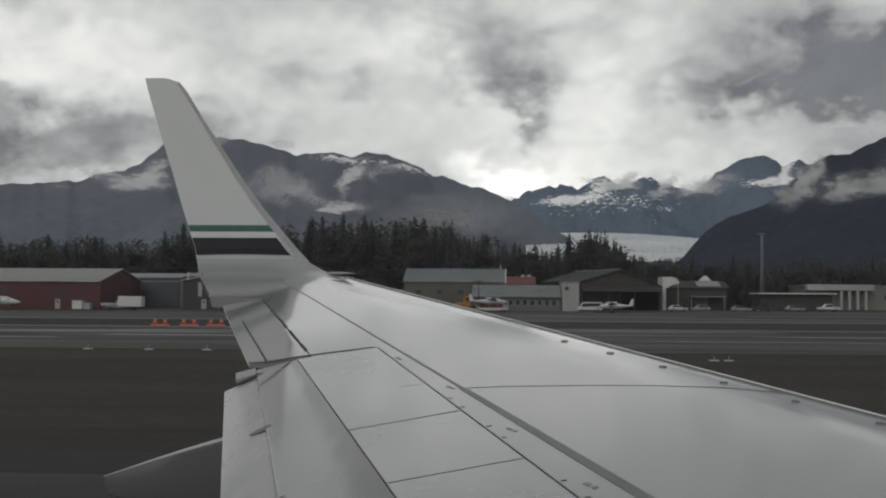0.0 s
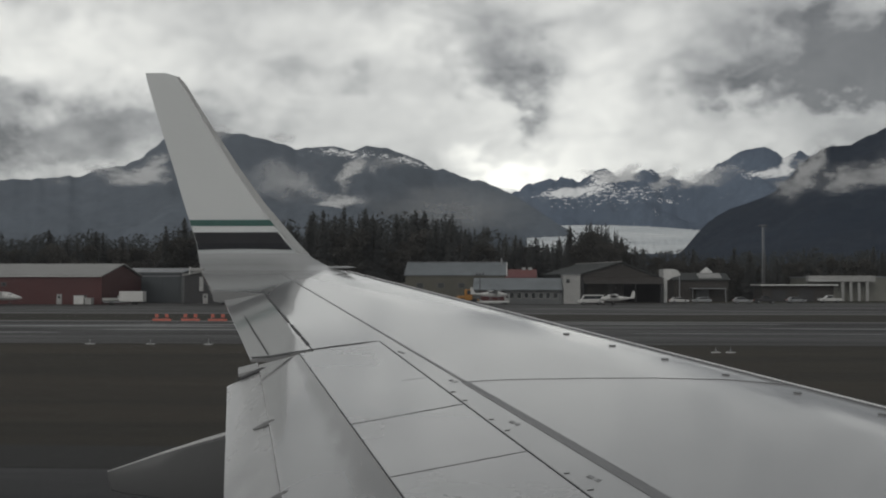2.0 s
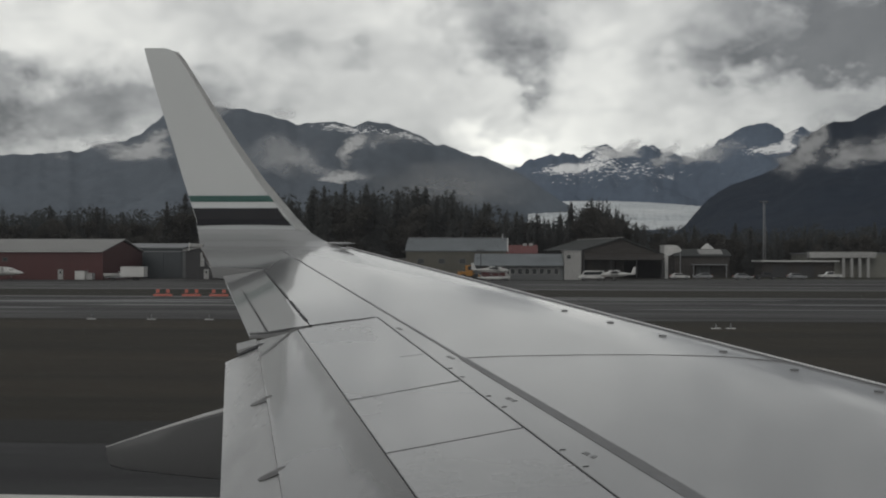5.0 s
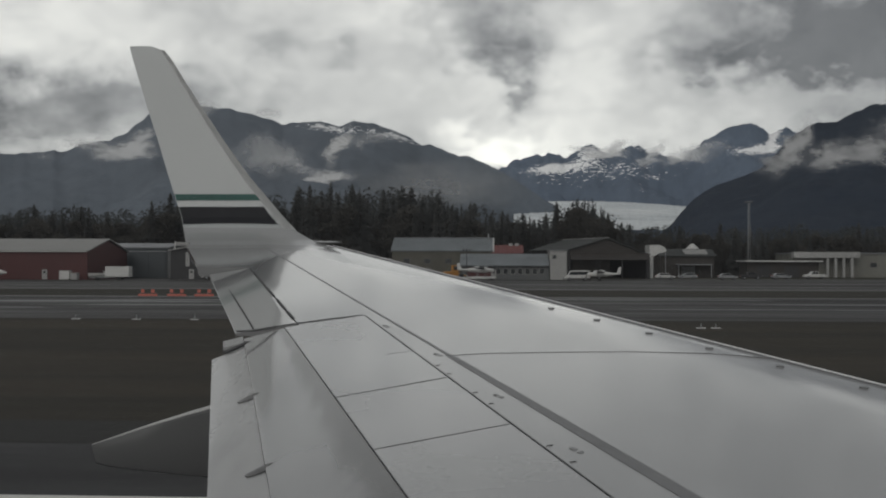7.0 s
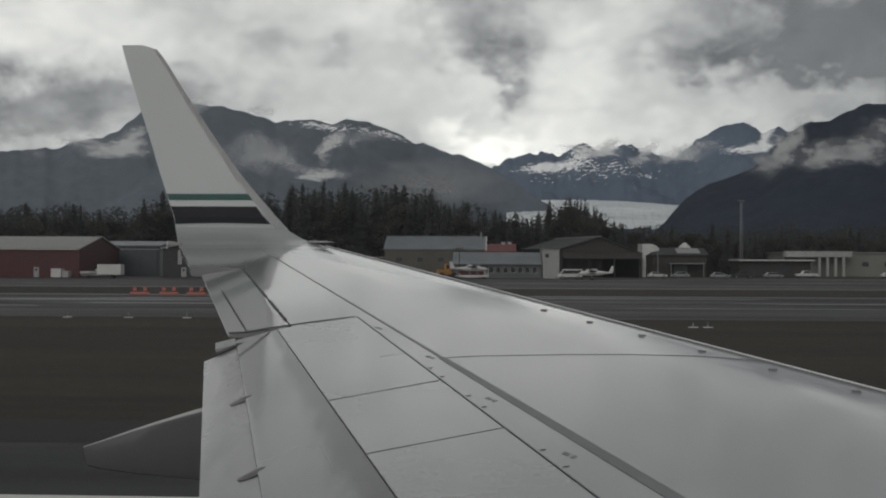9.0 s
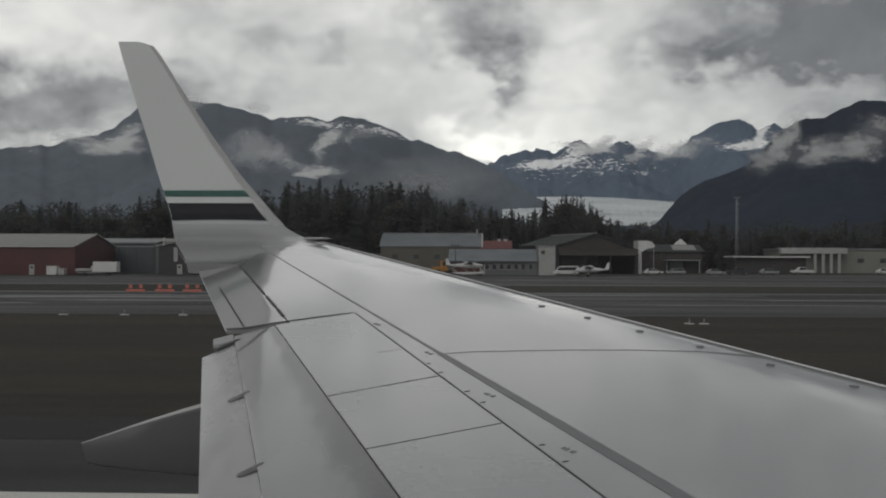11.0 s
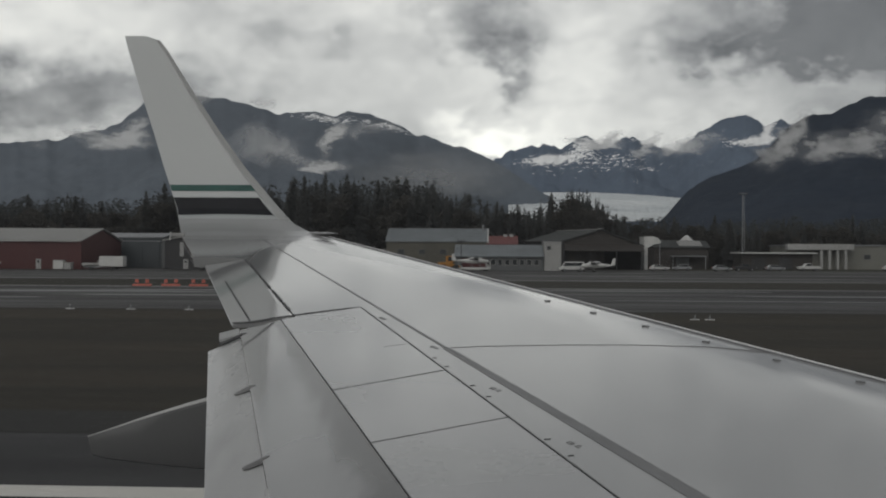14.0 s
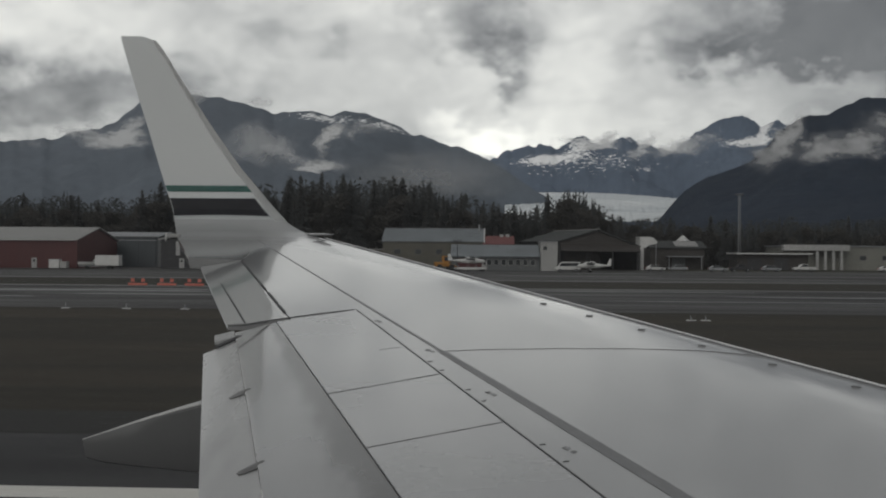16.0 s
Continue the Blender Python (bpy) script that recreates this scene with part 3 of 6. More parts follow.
def glacier_mesh():
    """An ice tongue that slopes down the valley and ends in a broken front."""
    bm = bmesh.new()
    grid = []
    for i in range(121):
        f = i / 120
        line = []
        for j in range(25):
            t = j / 24
            y = 2900 + 700 * t
            u = side(905) + (side(1215) - side(905)) * f
            low, high = up(1050, 400), up(1050, 360 - 6 * math.sin(f * 3.1) - 8 * (1 - f) * t)
            z = (low + (high - low) * t ** 0.7) * y + 4.1
            z += (4.0 - 2.0 * t) * noise.fractal(Vector((f * 46, t * 9, 2)), 0.7, 2.1, 5)
            line.append(bm.verts.new((u * y, y, z)))
        grid.append(line)
    for a, b in zip(grid, grid[1:]):
        for j in range(24):
            bm.faces.new((a[j], b[j], b[j + 1], a[j + 1]))
    return bm


ICE = surface("glacier_ice", (0.78, 0.81, 0.82), 0.7, second=(0.50, 0.55, 0.58), scale=0.012, stretch=(0.35, 1, 3), sharp=0.2, fine=0.2, bump=5, bump_scale=0.05)
tagged(part("glacier", glacier_mesh(), ICE, smooth=True, angle=180), "pale blue-white glacier filling the valley floor", "glacier", kind="structure")


def mist_material(name="mist", ragged=3.2, most=0.70, grain=0.013, through_light=0.5, white=0.86):
    """Thin cloud that thickens towards the middle of its bank."""
    m = bpy.data.materials.new(name)
    m.use_nodes = True
    t = m.node_tree
    t.nodes.clear()
    n = Net(t)
    out = n.node("ShaderNodeOutputMaterial")
    tc = n.node("ShaderNodeTexCoord").outputs["Object"]
    pos = n.node("ShaderNodeNewGeometry").outputs["Position"]
    sep = n.node("ShaderNodeSeparateXYZ")
    n.put(sep.inputs[0], tc)
    r2 = n.math("ADD", n.math("POWER", n.math("ABSOLUTE", sep.outputs[0]), 2.0), n.math("POWER", n.math("ABSOLUTE", sep.outputs[2]), 2.0))
    torn = n.noise(n.stretch(pos, (1, 0.3, 0.8), (0, 0.5, 0)), grain * 0.55, 5, 0.65, 1.2)
    body = n.math("ADD", n.math("SUBTRACT", 0.82, n.math("SQRT", r2)), n.math("MULTIPLY", n.math("SUBTRACT", torn, 0.5), 1.5))
    rim = n.math("SUBTRACT", 1.0, n.math("SQRT", r2))
    f = n.noise(n.stretch(pos, (1, 0.3, 1.2)), grain, 7, 0.6, 0.6)
    a = n.math("ADD", n.math("MULTIPLY", body, 0.9), n.math("MULTIPLY", n.math("SUBTRACT", f, 0.55), ragged))
    edge = n.math("MULTIPLY", n.math("MULTIPLY", body, 3.0, clamp=True), n.math("MULTIPLY", rim, 4.0, clamp=True))
    a = n.math("MULTIPLY", n.ramp(a, [(0.05, 0.0), (0.85, most)], "EASE"), edge)
    d = n.node("ShaderNodeBsdfDiffuse")
    d.inputs[0].default_value = (white, white, white, 1)
    tl = n.node("ShaderNodeBsdfTranslucent")
    tl.inputs[0].default_value = (white, white, white, 1)
    both = n.node("ShaderNodeMixShader")
    both.inputs[0].default_value = through_light
    t.links.new(d.outputs[0], both.inputs[1])
    t.links.new(tl.outputs[0], both.inputs[2])
    clear = n.node("ShaderNodeBsdfTransparent")
    mx = n.node("ShaderNodeMixShader")
    n.put(mx.inputs[0], a)
    t.links.new(clear.outputs[0], mx.inputs[1])
    t.links.new(both.outputs[0], mx.inputs[2])
    t.links.new(mx.outputs[0], out.inputs[0])
    return m


VEIL = mist_material("veil_cloud", 2.2, 0.5, 0.008)
CAP = mist_material("cap_cloud", 2.4, 0.85, 0.008, 0.92, 0.97)


def shaped_mist(name, lobes, most=0.9):
    """Torn cloud of a given outline. lobes: x, z, half width, half height, slant and weight, across a bank from -1 to 1."""
    m = bpy.data.materials.new(name)
    m.use_nodes = True
    t = m.node_tree
    t.nodes.clear()
    n = Net(t)
    out = n.node("ShaderNodeOutputMaterial")
    tc = n.node("ShaderNodeTexCoord").outputs["Object"]
    sep = n.node("ShaderNodeSeparateXYZ")
    n.put(sep.inputs[0], tc)

    def wander(vec):
        slow = n.math("MULTIPLY", n.math("SUBTRACT", n.noise(vec, 2.2, 3, 0.55), 0.5), 0.55)
        quick = n.math("MULTIPLY", n.math("SUBTRACT", n.noise(vec, 7.0, 6, 0.62), 0.5), 0.32)
        return n.math("ADD", slow, quick)

    u = n.math("ADD", sep.outputs[0], wander(n.stretch(tc, (1, 1, 1), (0.3, 0.2, 0.5))))
    v = n.math("ADD", sep.outputs[2], wander(n.stretch(tc, (1, 1, 1), (1.3, 0.9, 0.1))))
    total = None
    for a, b, p, q, slant, weight in lobes:
        dv = n.math("SUBTRACT", v, b)
        du = n.math("SUBTRACT", n.math("SUBTRACT", u, a), n.math("MULTIPLY", dv, slant))
        r2 = n.math("ADD", n.math("POWER", n.math("ABSOLUTE", n.math("DIVIDE", du, p)), 2.0), n.math("POWER", n.math("ABSOLUTE", n.math("DIVIDE", dv, q)), 2.0))
        g = n.math("MULTIPLY", n.math("EXPONENT", n.math("MULTIPLY", r2, -0.9)), weight)
        total = g if total is None else n.math("ADD", total, g)
    r = n.math("SQRT", n.math("ADD", n.math("POWER", n.math("ABSOLUTE", sep.outputs[0]), 2.0), n.math("POWER", n.math("ABSOLUTE", sep.outputs[2]), 2.0)))
    rim = n.math("MULTIPLY", n.math("SUBTRACT", 1.0, r), 5.0, clamp=True)
    fine = n.math("ADD", 0.75, n.math("MULTIPLY", n.noise(tc, 9, 6, 0.65), 0.5))
    a = n.math("MULTIPLY", n.ramp(n.math("MULTIPLY", total, fine), [(0.10, 0.0), (0.95, most)], "EASE"), rim)
    d = n.node("ShaderNodeBsdfDiffuse")
    d.inputs[0].default_value = (0.92, 0.92, 0.92, 1)
    tl = n.node("ShaderNodeBsdfTranslucent")
    tl.inputs[0].default_value = (0.92, 0.92, 0.92, 1)
    both = n.node("ShaderNodeMixShader")
    both.inputs[0].default_value = 0.4
    t.links.new(d.outputs[0], both.inputs[1])
    t.links.new(tl.outputs[0], both.inputs[2])
    clear = n.node("ShaderNodeBsdfTransparent")
    mx = n.node("ShaderNodeMixShader")
    n.put(mx.inputs[0], a)
    t.links.new(clear.outputs[0], mx.inputs[1])
    t.links.new(both.outputs[0], mx.inputs[2])
    t.links.new(mx.outputs[0], out.inputs[0])
    return m


SCARF = shaped_mist("curled_cloud", [(0.28, 0.35, 0.12, 0.34, 0.3, 0.95), (0.10, -0.42, 0.34, 0.20, 0.6, 1.05), (-0.55, 0.05, 0.30, 0.14, -0.8, 0.36), (0.62, 0.45, 0.14, 0.18, 0.0, 0.5), (-0.25, -0.15, 0.20, 0.10, -0.6, 0.4)])
HAZE = shaped_mist("distance_haze_sheet", [(0.0, 0.0, 0.75, 0.6, 0.0, 0.42)])
PLUME = shaped_mist("hanging_cloud", [(0.10, -0.15, 0.42, 0.26, 0.5, 0.95), (-0.45, 0.15, 0.34, 0.20, 0.0, 0.6), (0.38, 0.35, 0.18, 0.34, 0.3, 0.7)])
DRAPE = shaped_mist("draped_cloud", most=0.72, lobes=[(-0.42, 0.05, 0.12, 0.52, 0.25, 0.9), (-0.10, -0.15, 0.16, 0.30, 0.3, 0.7), (0.34, -0.05, 0.30, 0.20, 0.2, 0.8), (-0.70, -0.35, 0.14, 0.22, 0.0, 0.5), (0.62, 0.40, 0.28, 0.20, 0.0, 0.6)])


def mist_bank(px, py, rx, ry, dist, material, tilt=0.0):
    """A lumpy bank of low cloud that clings to a mountainside."""
    bm = bmesh.new()
    k = 16
    vs = []
    for i in range(k + 1):
        row = []
        for j in range(k + 1):
            x, z = 2 * i / k - 1, 2 * j / k - 1
            bulge = max(0.0, 1 - x * x - z * z) ** 0.5
            row.append(bm.verts.new((x, -0.25 * bulge + 0.15 * noise.noise(Vector((x * 2, z * 2, px))), z)))
        vs.append(row)
    for a, b in zip(vs, vs[1:]):
        for j in range(k):
            bm.faces.new((a[j], b[j], b[j + 1], a[j + 1]))
    ob = part("cloud_bank", bm, material, smooth=True, angle=180)
    ob.matrix_basis = pose(side(px) * dist, dist, up(px, py) * dist + 4.1, 0, tilt, 0) @ Matrix.Diagonal((rx / 2000 * dist, 40, ry / 2000 * dist, 1))
    ob.visible_shadow = False
    return tagged(ob, "ragged grey-white cloud and haze before the mountainside", "cloud", "low clouds on the mountains", "structure")


mist_bank(560, 275, 125, 66, 2300, SCARF)
# added sheet that pales the mountain's right end as distance haze would
mist_bank(770, 320, 230, 80, 1480, HAZE)
mist_bank(195, 248, 125, 50, 2300, PLUME)
mist_bank(1465, 262, 170, 84, 1700, DRAPE)
mist_bank(1190, 270, 95, 40, 3400, DRAPE)
mist_bank(1060, 262, 80, 30, 3400, PLUME)
for row in ((330, 178, 160, 26, 2600), (460, 188, 90, 18, 2600), (470, 268, 160, 60, 2350), (660, 232, 90, 22, 2600), (60, 262, 120, 26, 2300)):
    mist_bank(*row, VEIL)
mist_bank(1225, 262, 80, 34, 3350, CAP)

# ---------------------------------------------------------------- the airliner: wing, winglet, flaps
SLOPE = math.tan(radians(6.2))


def top(y):
    """Height of the wing's upper side, y metres outboard of the window."""
    return 4.3 + SLOPE * (y - 15.5)


def lead(y):
    return -2.72 + 0.541 * (15.82 - y)


def trail(y):
    return -1.99 - 0.34 * (y - 8.28)


def hinge(y):
    return -1.67 - 0.33 * (y - 8.94)


def spoiler_back(y):
    return -1.659 - 0.3213 * (y - 8.5)


def spoiler_front(y):
    return -0.34 - 0.343 * (y - 6.83)


def flap_line(y):
    return -1.035 - 0.2665 * (y - 4.968)


def flap_back(y):
    return -1.368 - 0.2541 * (y - 5.154)


def tab_trail(y):
    return -2.101 - 0.3217 * (y - 8.753)


def flap_top(x, y):
    """The flaps, partly extended, slope down behind the spoilers."""
    return top(y) - 0.26 * (spoiler_back(y) - x)


def aileron_top(x, y):
    return top(y) - 0.17 * (hinge(y) - x)


def spar(y):
    return -0.36 - 0.384 * (y - 7.49)


airliner = thing("airliner", "white airliner with a swept wing and upturned winglet, on the runway", "airplane", TRIM)


def slab(y0, y1, front, rear, depth, face, lift=0.0, cells=8, skew=0.0, edge=0.004):
    """A plate between two lines across the span, on the sloping face; skew: how far its outer end slants outboard towards the front."""
    rings = []
    for i in range(cells + 1):
        y = y0 + (y1 - y0) * i / cells
        yf = y + (skew if i == cells else 0.0)
        xf, xr = front(yf), rear(y)
        p = [Vector((xf, yf)).lerp(Vector((xr, y)), f) for f in (0.0, 0.02, 0.1, 0.2, 0.32, 0.45, 0.6, 0.8, 0.99, 1.0)]
        ring = [(q.x, q.y, face(q.x, q.y) + lift - (edge if k in (0, 9) else 0.0)) for k, q in enumerate(p)]
        ring += [(p[8].x, p[8].y, face(p[8].x, p[8].y) + lift - 0.02), (xf, yf, face(xf, yf) + lift - depth)]
        rings.append(ring)
    return loft(rings)


# the wing's box: from the fixed rear edge over the crest to the rounded nose and back along the underside
def wing_box():
    rings = []
    for i in range(61):
        y = 0.0 + 14.6 * i / 60
        z = top(y)
        xl = lead(y)
        xr = spoiler_back(y) if y < 8.5 else (hinge(y) if y < 12.45 else trail(y))
        c = xl - trail(y)
        t = 0.115 * c
        ring = [(xr, y, z - 0.03), (xr, y, z)]
        for f, sink in ((0.15, 0), (0.3, 0), (0.45, 0), (0.6, 0), (0.75, 0), (0.84, 0), (0.91, 0), (0.96, 0.0006)):
            ring.append((xr + (xl - xr) * f, y, z - sink))
        ring += [(xl, y, z - 0.002), (xl + 0.006 * c, y, z - 0.10 * t), (xl + 0.024 * c, y, z - 0.30 * t), (xl + 0.032 * c, y, z - 0.48 * t), (xl + 0.024 * c, y, z - 0.66 * t), (xl, y, z - 0.84 * t)]
        ring += [(xl - 0.3 * c, y, z - 1.02 * t), (xl - 0.6 * c, y, z - 0.7 * t), (xr + 0.02, y, z - 0.05 - 0.25 * t)]
        rings.append(ring)
    return loft(rings)


def nose_strip():
    """The bright metal skin wrapped round the leading edge."""
    rings = []
    for i in range(41):
        y = 1.0 + 13.6 * i / 40
        z, xl = top(y), lead(y)
        c = xl - trail(y)
        t = 0.115 * c
        rings.append([(xl - 0.004, y, z + 0.0015), (xl + 0.006 * c + 0.003, y, z - 0.09 * t), (xl + 0.024 * c + 0.004, y, z - 0.29 * t), (xl + 0.032 * c + 0.005, y, z - 0.48 * t),
                      (xl + 0.024 * c + 0.004, y, z - 0.67 * t), (xl, y, z - 0.84 * t), (xl - 0.03, y, z - 0.5 * t)])
    return loft(rings)


wing = part("wing", wing_box(), WING, airliner, "white glossy wing skin", smooth=True, angle=28)


def ribbon(points, width, lift=0.004, thick=0.003, face=None):
    """A narrow raised strip on the wing's plane through points (x, y), or (x, y, width)."""
    face = face or (lambda x, y: top(y))
    rings = []
    for i, p in enumerate(points):
        a = points[max(i - 1, 0)]
        b = points[min(i + 1, len(points) - 1)]
        d = Vector((b[0] - a[0], b[1] - a[1], 0)).normalized()
        s = Vector((-d.y, d.x, 0)) * ((p[2] if len(p) > 2 else width) / 2)
        l, r = Vector((p[0], p[1], 0)) + s, Vector((p[0], p[1], 0)) - s
        zl, zr = face(l.x, l.y) + lift, face(r.x, r.y) + lift
        rings.append([(l.x, l.y, zl), (r.x, r.y, zr), (r.x, r.y, zr - thick - 0.003), (l.x, l.y, zl - thick - 0.003)])
    return loft(rings)


def across(fn, y0, y1, k=8):
    return [(fn(y0 + (y1 - y0) * i / k), y0 + (y1 - y0) * i / k) for i in range(k + 1)]


# spoiler panels, each proud of the dark seal beneath


def spoiler(front_out, front_in, rear_out, rear_in):
    bm = bmesh.new()
    gap = 0.011
    def corner(fn, y, off):
        return Vector((fn(y) + off, y, 0))
    cs = [corner(spoiler_front, front_out, -gap), corner(spoiler_front, front_in, -gap), corner(spoiler_back, rear_in, 0.0), corner(spoiler_back, rear_out, 0.0)]
    upper = [bm.verts.new((c.x, c.y, top(c.y) + 0.0045)) for c in cs]
    lower = [bm.verts.new((c.x, c.y, top(c.y) - 0.006)) for c in cs]
    bm.faces.new(upper)
    bm.faces.new(lower[::-1])
    for i in range(4):
        j = (i + 1) % 4
        bm.faces.new((upper[i], lower[i], lower[j], upper[j]))
    bmesh.ops.recalc_face_normals(bm, faces=bm.faces)
    return bm


for fo, fi, ro, ri in ((9.12, 6.80, 8.53, 6.262), (6.785, 5.72, 6.245, 5.227), (5.705, 4.45, 5.213, 4.0), (4.435, 3.0, 3.985, 2.6)):
    part("spoiler", spoiler(fo, fi, ro, ri), SPOILER, wing, "pale grey spoiler panel")
for a, b in (((-0.93, 6.253), (-0.35, 6.793)), ((-0.60, 5.22), (0.03, 5.712)), ((-0.2, 3.99), (0.46, 4.442))):
    part("panel_gap", ribbon([a, b], 0.007, 0.0055), SEAL, wing, "dark gap between spoiler panels")
part("rear_gap", ribbon(across(spoiler_back, 8.55, 2.6), 0.004, 0.0052), SEAL, wing, "dark gap behind the spoilers")
part("hinge_gap", ribbon(across(spoiler_front, 9.14, 2.6), 0.007, 0.0052), SEAL, wing, "dark gap before the spoilers")
part("tip_seam", ribbon([(-1.90, 8.38), (-1.75, 8.58), (-1.66, 8.68), (-1.4, 8.93), (-1.15, 9.145)], 0.006, 0.006), SEAL, wing, "dark seam at the end of the spoilers")
part("short_seam", ribbon([(-0.62, 7.62), (-0.78, 7.50)], 0.010, 0.0055), INK, wing, "faint seam")
# long grey sealant stripe, narrow outboard and broad inboard
part("sealant_line", ribbon([(spar(y), y, w) for y, w in ((14.8, 0.014), (12, 0.016), (9.5, 0.020), (7.5, 0.026))], 0.016, 0.003), STRIPE, wing, "thin grey sealant line along the span")
part("sealant_stripe", ribbon([(spar(y), y, w) for y, w in ((7.49, 0.05), (6.5, 0.062), (5, 0.075), (2.5, 0.09))], 0.05, 0.003), STRIPE, wing, "grey sealant stripe along the span")
part("chord_seam", ribbon([(-0.34, 7.50), (-0.1, 7.57), (0.45, 7.64), (0.9, 7.66), (1.37, 7.62), (1.75, 7.47)], 0.005, 0.003), INK, wing, "fine seam from the stripe to the leading edge")
part("leading_edge", nose_strip(), EDGE, wing, "bright metal leading edge", smooth=True, angle=60)
RIM = ((15.0, 0.012), (12, 0.016), (9, 0.020), (6, 0.024), (3, 0.026))
part("edge_seam", ribbon([(lead(y) - 1.9 * w, y, 0.14 * w) for y, w in RIM], 0.01, 0.003), STRIPE, wing, "fine dark seam behind the leading edge")
part("edge_strip", ribbon([(lead(y) - 0.6 * w, y, w) for y, w in RIM], 0.02, 0.004), EDGE, wing, "thin pale strip along the leading edge")
for k in range(9):
    y = 9.56 - 0.588 * k
    x = 0.40 + 0.568 * (9.56 - y)
    part("vent", ribbon([(x - 0.027, y + 0.007, 0.012), (x - 0.014, y + 0.004, 0.036), (x + 0.012, y - 0.003, 0.040), (x + 0.024, y - 0.006, 0.024)], 0.042, 0.006, 0.004), STRIPE, wing, "small grey vent")
# unreadable stencils beside the spoiler hinge
for x, y in ((-0.925, 8.66), (-0.465, 7.55), (-0.055, 6.37), (0.312, 5.29)):
    for k in range(6):
        if k != 3:
            q = 0.015 * k
            part("stencil_bar", ribbon([(x + q * 0.6 - 0.008, y - q - 0.016), (x + q * 0.6 + 0.012, y - q + 0.016)], 0.0065, 0.003), FAINT, wing)
for x, y in ((-0.414, 7.17), (-0.326, 6.918), (-0.153, 6.417), (-0.061, 6.159), (0.224, 5.335), (0.317, 5.072)):
    part("latch", ribbon([(x - 0.022, y - 0.008, 0.0015), (x - 0.006, y - 0.002, 0.002), (x + 0.001, y, 0.006), (x + 0.007, y + 0.002, 0.002)], 0.01, 0.0035, 0.002), SEAL, wing, "small dark hinge latch")

# aileron with its dashed hinge gap and trim tab line
part("aileron", slab(8.75, 12.42, lambda y: hinge(y) - 0.008, tab_trail, 0.10, aileron_top), AILERON, airliner, "white aileron", smooth=True, angle=25)
for a, b in ((12.43, 11.75), (11.65, 10.98), (10.86, 10.25), (10.05, 9.45), (9.35, 8.97)):
    part("aileron_gap", ribbon(across(lambda y: hinge(y) - 0.004, a, b, 3), 0.022, 0.004), SEAL, wing, "dark gap at the aileron hinge")
part("tab_gap", ribbon([(-2.71, 11.039), (-1.973, 8.818)], 0.014, 0.004, face=aileron_top), SEAL, wing, "dark line of the trim tab")
part("aileron_end_gap", ribbon([(-2.0, 8.36), (-1.88, 8.40), (-1.75, 8.55)], 0.05, 0.004), SEAL, wing, "dark gap between aileron and flap")

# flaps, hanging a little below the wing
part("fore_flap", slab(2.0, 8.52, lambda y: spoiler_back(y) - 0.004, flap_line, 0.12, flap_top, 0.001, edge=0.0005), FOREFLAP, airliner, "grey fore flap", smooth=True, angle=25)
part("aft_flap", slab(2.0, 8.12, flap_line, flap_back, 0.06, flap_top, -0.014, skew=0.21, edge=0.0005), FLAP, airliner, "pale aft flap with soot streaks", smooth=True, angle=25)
part("flap_end", slab(8.385, 8.62, lambda y: flap_line(y) - 0.002, lambda y: -2.17 + 0.253 * (8.639 - y), 0.04, flap_top, -0.001, 2), FLAP, airliner, "outer end of the flap")
part("flap_notch", ribbon([(-1.91, 8.37), (-2.05, 8.21)], 0.06, 0.003, 0.01, flap_top), SEAL, airliner, "dark notch at the flap end")
for x, y in ((-1.541, 6.763), (-1.171, 5.369)):
    rings = []
    for q, w, h in ((-1, 0.020, -0.006), (-0.7, 0.034, 0.000), (0, 0.040, 0.007), (0.7, 0.040, 0.009), (1, 0.034, 0.002)):
        cx, cy = x + 0.06 * q, y + 0.03 * q
        z = flap_top(cx, cy)
        rings.append([(cx + w * 0.5, cy - w, z - 0.01), (cx, cy, z + h), (cx - w * 0.5, cy + w, z - 0.01), (cx, cy, z - 0.03)])
    bm = loft(rings)
    part("flap_bump", bm, SOOT, airliner, "dark raised track cover on the flap", smooth=True)

# canoe fairing of the flap track, pointed at its rear
rings = []
for x, zt, zb, w in ((-2.19, 3.082, 3.05, 0.004), (-2.17, 3.090, 2.985, 0.010), (-2.08, 3.120, 2.965, 0.03), (-1.9, 3.182, 2.95, 0.07), (-1.7, 3.245, 2.935, 0.11), (-1.45, 3.318, 2.92, 0.15), (-1.36, 3.2, 2.91, 0.16), (-0.9, 3.05, 2.87, 0.18), (-0.2, 2.98, 2.80, 0.18), (0.5, 2.9, 2.8, 0.10)):
    s = 1.185
    zt, zb = 4.1 + (zt - 4.1) * s, 4.1 + (zb - 4.1) * s
    h = zt - zb
    rings.append([(x * s, 5.92 * s + w * s * q, zb + h * p) for q, p in ((0, 1.0), (0.5, 1.0), (0.93, 0.995), (1.0, 0.965), (1.02, 0.6), (1.0, 0.22), (0.85, 0.05), (0.4, 0), (0, 0),
                                                                        (-0.4, 0), (-0.85, 0.05), (-1.0, 0.22), (-1.02, 0.6), (-1.0, 0.965), (-0.93, 0.995), (-0.5, 1.0))])
part("flap_track_fairing", loft(rings), FAIRING, airliner, "grey pointed flap track fairing", smooth=True, angle=35)

# top plate painted pale for the sky's sheen, sides dark for mirrored ground
bm = bmesh.new()
plate = []
